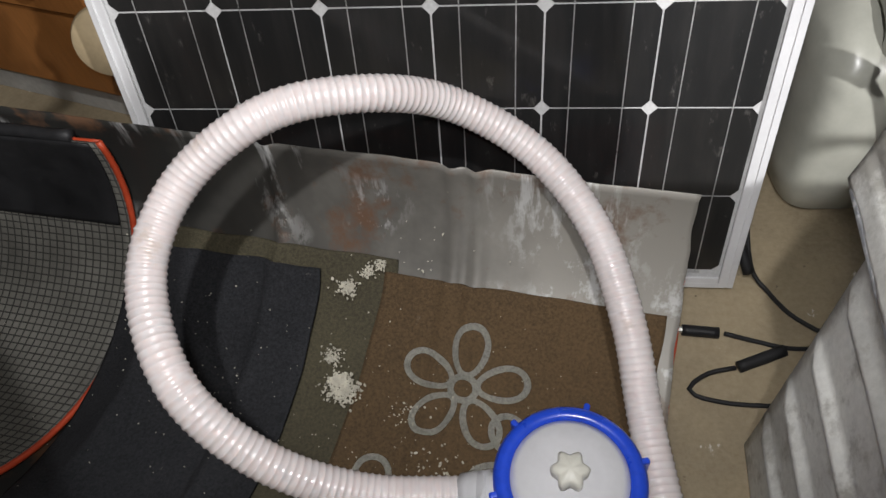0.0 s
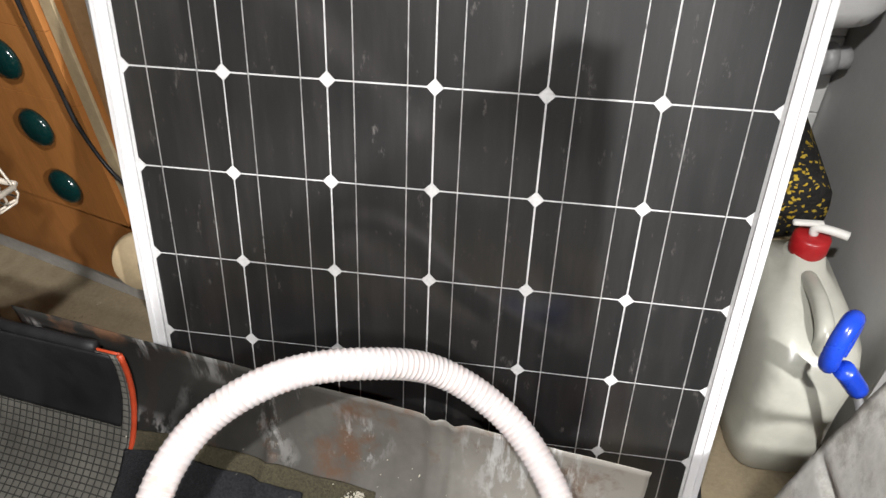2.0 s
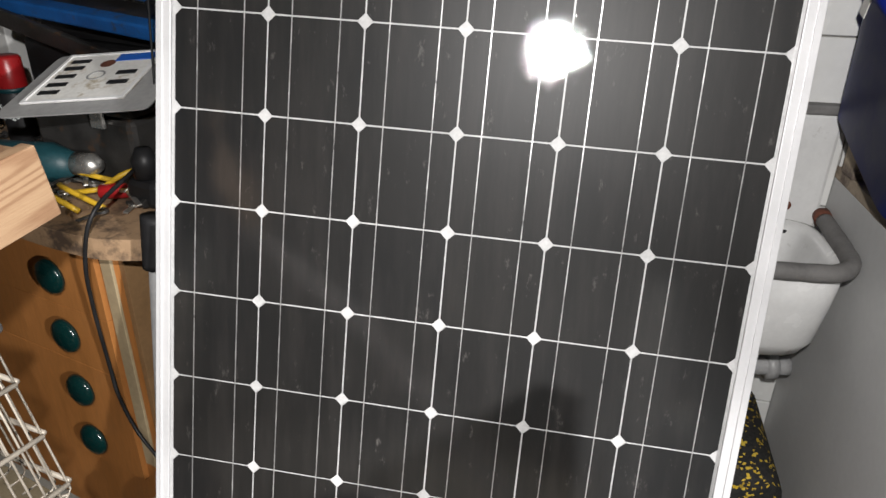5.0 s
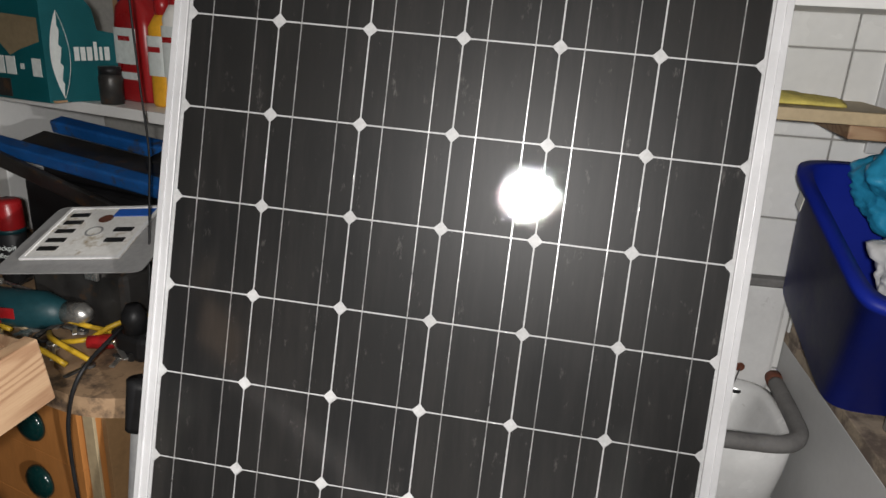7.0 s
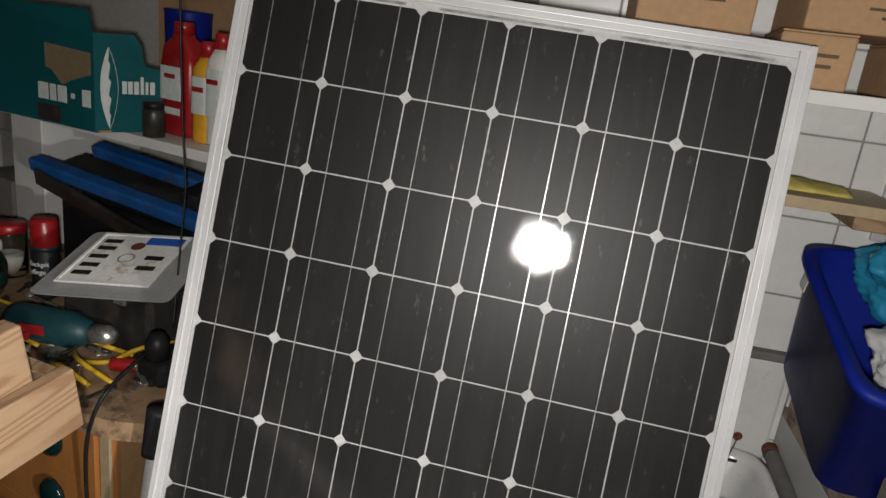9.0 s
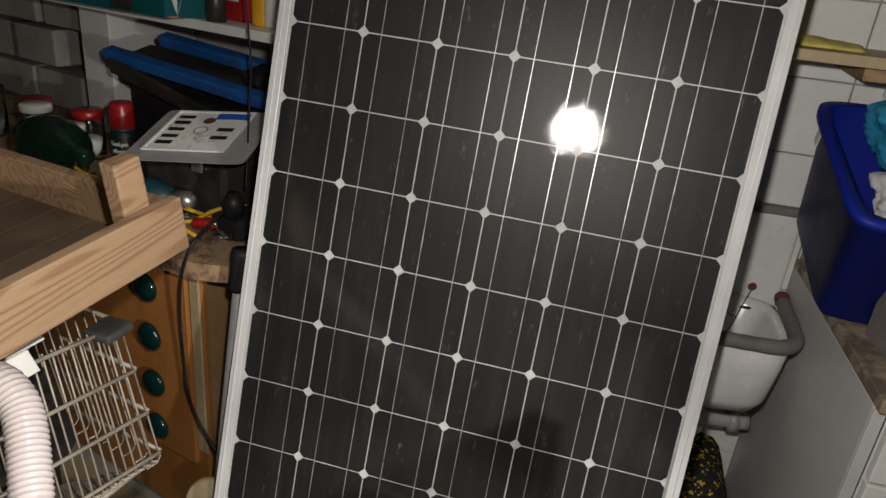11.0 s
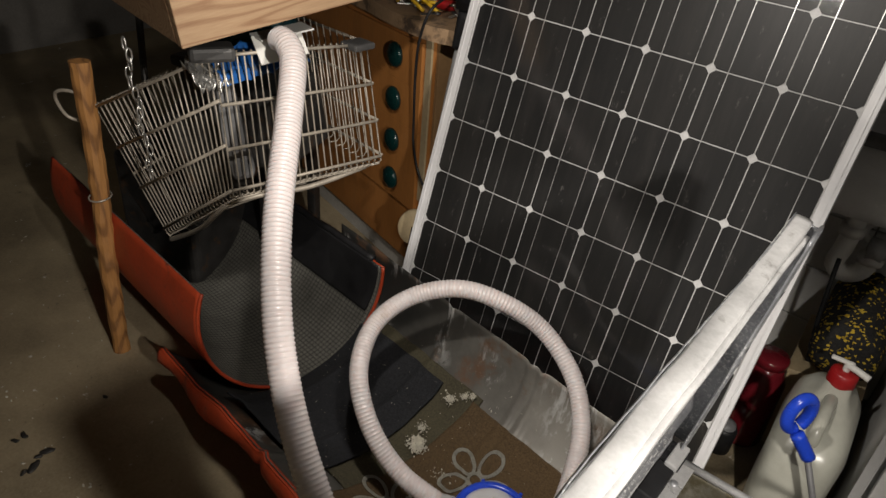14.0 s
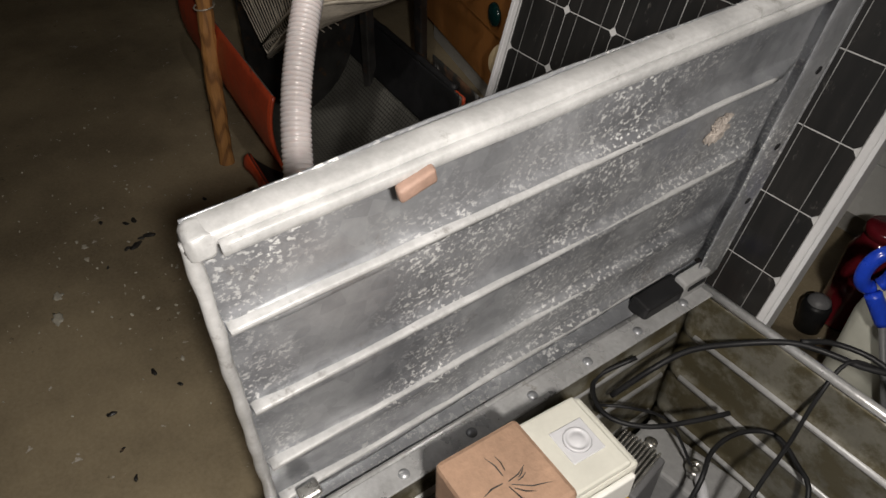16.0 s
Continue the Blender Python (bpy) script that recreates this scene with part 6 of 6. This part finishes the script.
basket = thing("wire_basket", (0, 0, 0), "dirty plated wire shopping-trolley basket, tilted", "basket")
TR, BR = Vector((-0.485, 0.005, 0.845)), Vector((-0.432, 0.005, 0.585))
TK, BK = Vector((-0.56, -0.315, 0.865)), Vector((-0.57, -0.295, 0.555))
TL, BL = Vector((-0.965, -0.345, 0.66)), Vector((-0.89, -0.262, 0.315))


def wire_face(a, b, c, d, count, bars, inward):
    """Upright wires between the edges a-b (top) and c-d (bottom), with cross bars."""
    for k in range(count + 1):
        p, q = a.lerp(b, k / count), c.lerp(d, k / count)
        foot = q + Vector(inward) * 0.03
        part("upright_wire", sweep([p, p.lerp(q, 0.5), q.lerp(p, 0.03), q + Vector(inward) * 0.008, foot], 0.0016, 6), M["wire"], basket, "", True)
    for f in bars:
        part("cross_bar", rod(a.lerp(c, f) - Vector(inward) * 0.004, b.lerp(d, f) - Vector(inward) * 0.004, 0.0034, 8), M["wire"], basket, "", True)


wire_face(TR, TK, BR, BK, 23, (0.02, 0.33, 0.63, 0.93), (-0.9, 0.3, 0))
wire_face(TK, TL, BK, BL, 23, (0.02, 0.30, 0.60, 0.93), (-0.2, 0.9, 0))
back = Vector((-0.42, 0.22, 0.0))
wire_face(TR, TR + Vector((-0.30, 0.09, -0.02)), BR, BR + Vector((-0.30, 0.09, -0.03)), 10, (0.02, 0.33, 0.63, 0.93), (-0.3, -0.9, 0))
wire_face(TL, TL + Vector((-0.05, 0.22, 0.02)), BL, BL + Vector((-0.03, 0.22, 0.02)), 9, (0.02, 0.5, 0.93), (0.9, 0, 0))
def basket_floor(u, v):
    return BR.lerp(BK, u).lerp(BL.lerp(BL + Vector((-0.03, 0.22, 0.02)), 1 - u), v) + Vector((0, 0, 0.004 + 0.004 * noise.noise((u * 6, v * 6, 1))))


for k in range(27):
    part("floor_wire", sweep([basket_floor(0.02 + 0.96 * k / 26, j / 8) for j in range(9)], 0.0019, 6), M["wire"], basket, "", True)
for k in range(31):
    part("floor_wire", sweep([basket_floor(j / 6, 0.02 + 0.96 * k / 30) + Vector((0, 0, -0.0036)) for j in range(7)], 0.0019, 6), M["wire"], basket, "", True)
rnd = random.Random(31)
for k in range(7):
    q = basket_floor(rnd.uniform(0.2, 0.7), rnd.uniform(0.02, 0.2))
    bm = bmesh.new()
    r = rnd.uniform(0.006, 0.013)
    bmesh.ops.create_icosphere(bm, subdivisions=2, radius=1, matrix=Matrix.Translation(q) @ Matrix.Diagonal((r, r * 1.4, r * 0.6, 1)))
    for v in bm.verts:
        v.co += v.normal * 0.004 * noise.noise(v.co * 120)
    part("dirt_clump", bm, M["mortar"], basket, "pale dirt stuck in the wires")
part("bottom_bar", cord([tuple(BR + Vector((-0.03, -0.02, -0.012))), tuple(BR.lerp(BK, 0.5) + Vector((-0.01, 0, -0.02))), tuple(BK + Vector((-0.02, 0.02, -0.02))), tuple(BK.lerp(BL, 0.5) + Vector((0, 0, -0.025))), tuple(BL + Vector((0, 0, -0.01)))], 0.006, 8), M["wire"], basket, "", True)
part("corner_guard", box((0.055, 0.05, 0.014), (0, 0, 0), 0.004, basis(tuple(TR + Vector((-0.002, -0.022, -0.004))), (0.1, 0.95, 0), (-1, 0, 0))), M["guard"], basket, "grey plastic corner guard")
part("corner_guard", box((0.08, 0.05, 0.028), (0, 0, 0), 0.008, basis(tuple(TK + Vector((0.0, -0.005, 0.0))), (0.5, 0.85, 0), (-1, 0, 0))), M["guard"], basket, "grey plastic corner guard")
part("loop_handle", cord([tuple(TL + Vector(q)) for q in ((0.01, 0, 0.0), (-0.02, -0.03, 0.03), (-0.06, -0.05, 0.02), (-0.07, -0.03, -0.04), (-0.03, 0, -0.05), (0.0, 0.01, -0.03))], 0.004, 8), M["wire"], basket, "", True)
for k, (x, y, z, w, d, h) in enumerate(((-0.62, -0.12, 0.67, 0.16, 0.18, 0.16), (-0.74, -0.18, 0.58, 0.14, 0.14, 0.20), (-0.60, -0.24, 0.66, 0.05, 0.05, 0.22))):
    s = thing("scrap_part", pose(x, y, z - 0.08, 4, -9, 14 + 20 * k), "dark machine part lying in the wire basket", "scrap", "scrap in the basket")
    part("housing", box((w, d, h), (0, 0, h / 2), 0.014), M["battery"] if k == 2 else M["dark"], s)
    part("flange", box((w + 0.02, d * 0.5, 0.02), (0, 0, h * 0.7), 0.004), M["dark"], s)

chain = thing("steel_chain", (0, 0, 0), "bright steel link chain hanging at the basket", "chain")
for k in range(15):
    p = Vector((-0.80, -0.345, 0.83)).lerp(Vector((-0.765, -0.35, 0.56)), k / 14) + Vector((0.01 * math.sin(k * 1.3), 0, 0))
    m = Matrix.Translation(p) @ Matrix.Rotation(radians(90 * (k % 2)), 4, "Z")
    link = [m @ Vector((0.006 * math.cos(t), 0, 0.0135 * math.sin(t))) for t in [2 * math.pi * i / 14 for i in range(15)]]
    part("link", sweep(link, 0.0020, 6, cap=False), M["chrome"], chain, "", True)

stick = thing("wooden_stake", (0, 0, 0), "rough brown wooden stake standing beside the basket", "stake")
bm = sweep(spline([(-0.958, -0.405, 0.0), (-0.965, -0.39, 0.25), (-0.972, -0.365, 0.5), (-0.968, -0.355, 0.775)], 0.02), 0.021, 12)
for v in bm.verts:
    v.co += Vector((noise.noise(v.co * 25), noise.noise(v.co * 25 + Vector((4, 4, 0))), 0)) * 0.004
part("stake", bm, M["old_wood"], stick)
part("wire_tie", cord([tuple(Vector((-0.969, -0.372, 0.44)) + 0.025 * Vector((math.cos(t), math.sin(t), 0.1 * math.sin(t)))) for t in [radians(30 * k) for k in range(13)]], 0.002, 6, 0.006), M["wire"], stick)

# dark clutter behind the basket
for x, y, z, w, d, h, mat, lab in ((-1.15, -0.02, 0.0, 0.26, 0.3, 0.42, "dark", "dark covered machine standing behind the basket"),):
    s = thing("covered_machine" if mat == "dark" else "plastic_sack", pose(x, y, z, 0, 0, 12), lab, "machine" if mat == "dark" else "sack")
    part("body", box((w, d, h), (0, 0, h / 2), 0.03, seg=4), M[mat], s)
    part("top", box((w * 0.8, d * 0.8, 0.05), (0, 0, h + 0.02), 0.02, seg=3), M[mat], s)

sack = bag("cloth_sack", (-1.02, 0.12, 0.80), (0.16, 0.12, 0.13), M["teal_tool"], "dark petrol-blue cloth bundle behind the wire basket", 7.7)
tagged(sack, category="bundle", group="bundles behind the basket")
stand = thing("covered_stool", pose(-1.02, 0.13, 0.0, 0, 0, 10), "dark stool carrying the cloth bundle", "stool")
part("seat", box((0.30, 0.28, 0.03), (0, 0, 0.655), 0.008), M["dark"], stand)
for x in (-0.12, 0.12):
    for y in (-0.11, 0.11):
        part("leg", box((0.03, 0.03, 0.64), (x, y, 0.32), 0.004), M["dark"], stand)
tool_bar = thing("red_handle", (0, 0, 0), "red plastic handle on a dark pole", "handle")
part("pole", rod((-1.36, -0.02, 0.0), (-1.30, 0.0, 0.84), 0.010, 10), M["dark"], tool_bar, "", True)
part("grip", cord([(-1.305, -0.002, 0.80), (-1.298, 0.0, 0.86), (-1.292, 0.0, 0.92)], 0.022, 12, 0.01), M["red"], tool_bar, "red grip", True)

# ---- tiles, each a piece of its own, last ----
tile_mesh = None
for i in range(-2, 6):
    for j in range(0, 14):
        x, z = 0.617 - 0.075 - 0.15 * i, 1.258 + 0.075 + 0.15 * (j - 8)
        if x < 0.05 or not 0 < z < 2.2:
            continue
        at = RIGHT.inverted() @ RIGHT @ Matrix.Translation((x - 1.13, 0.7295 - 0.795, z - 1.15))
        if tile_mesh is None:
            ob = part("tile", box((0.147, 0.009, 0.147), (0, 0, 0), 0.0015, seg=1), M["tile"], tiled, "", m=at)
            tile_mesh = ob.data
        else:
            ob = new("tile", tile_mesh)
            ob.matrix_basis = at
            ob.parent = tiled
# flat grey rectangle covering the tiles at the right
grey_patch = tagged(part("wall_patch", box((0.6, 0.012, 0.62), (0.97, 0.722, 1.55), 0.002, RIGHT), M["grey_side"]), "plain grey rectangle on the tiled wall", "board", kind="structure")
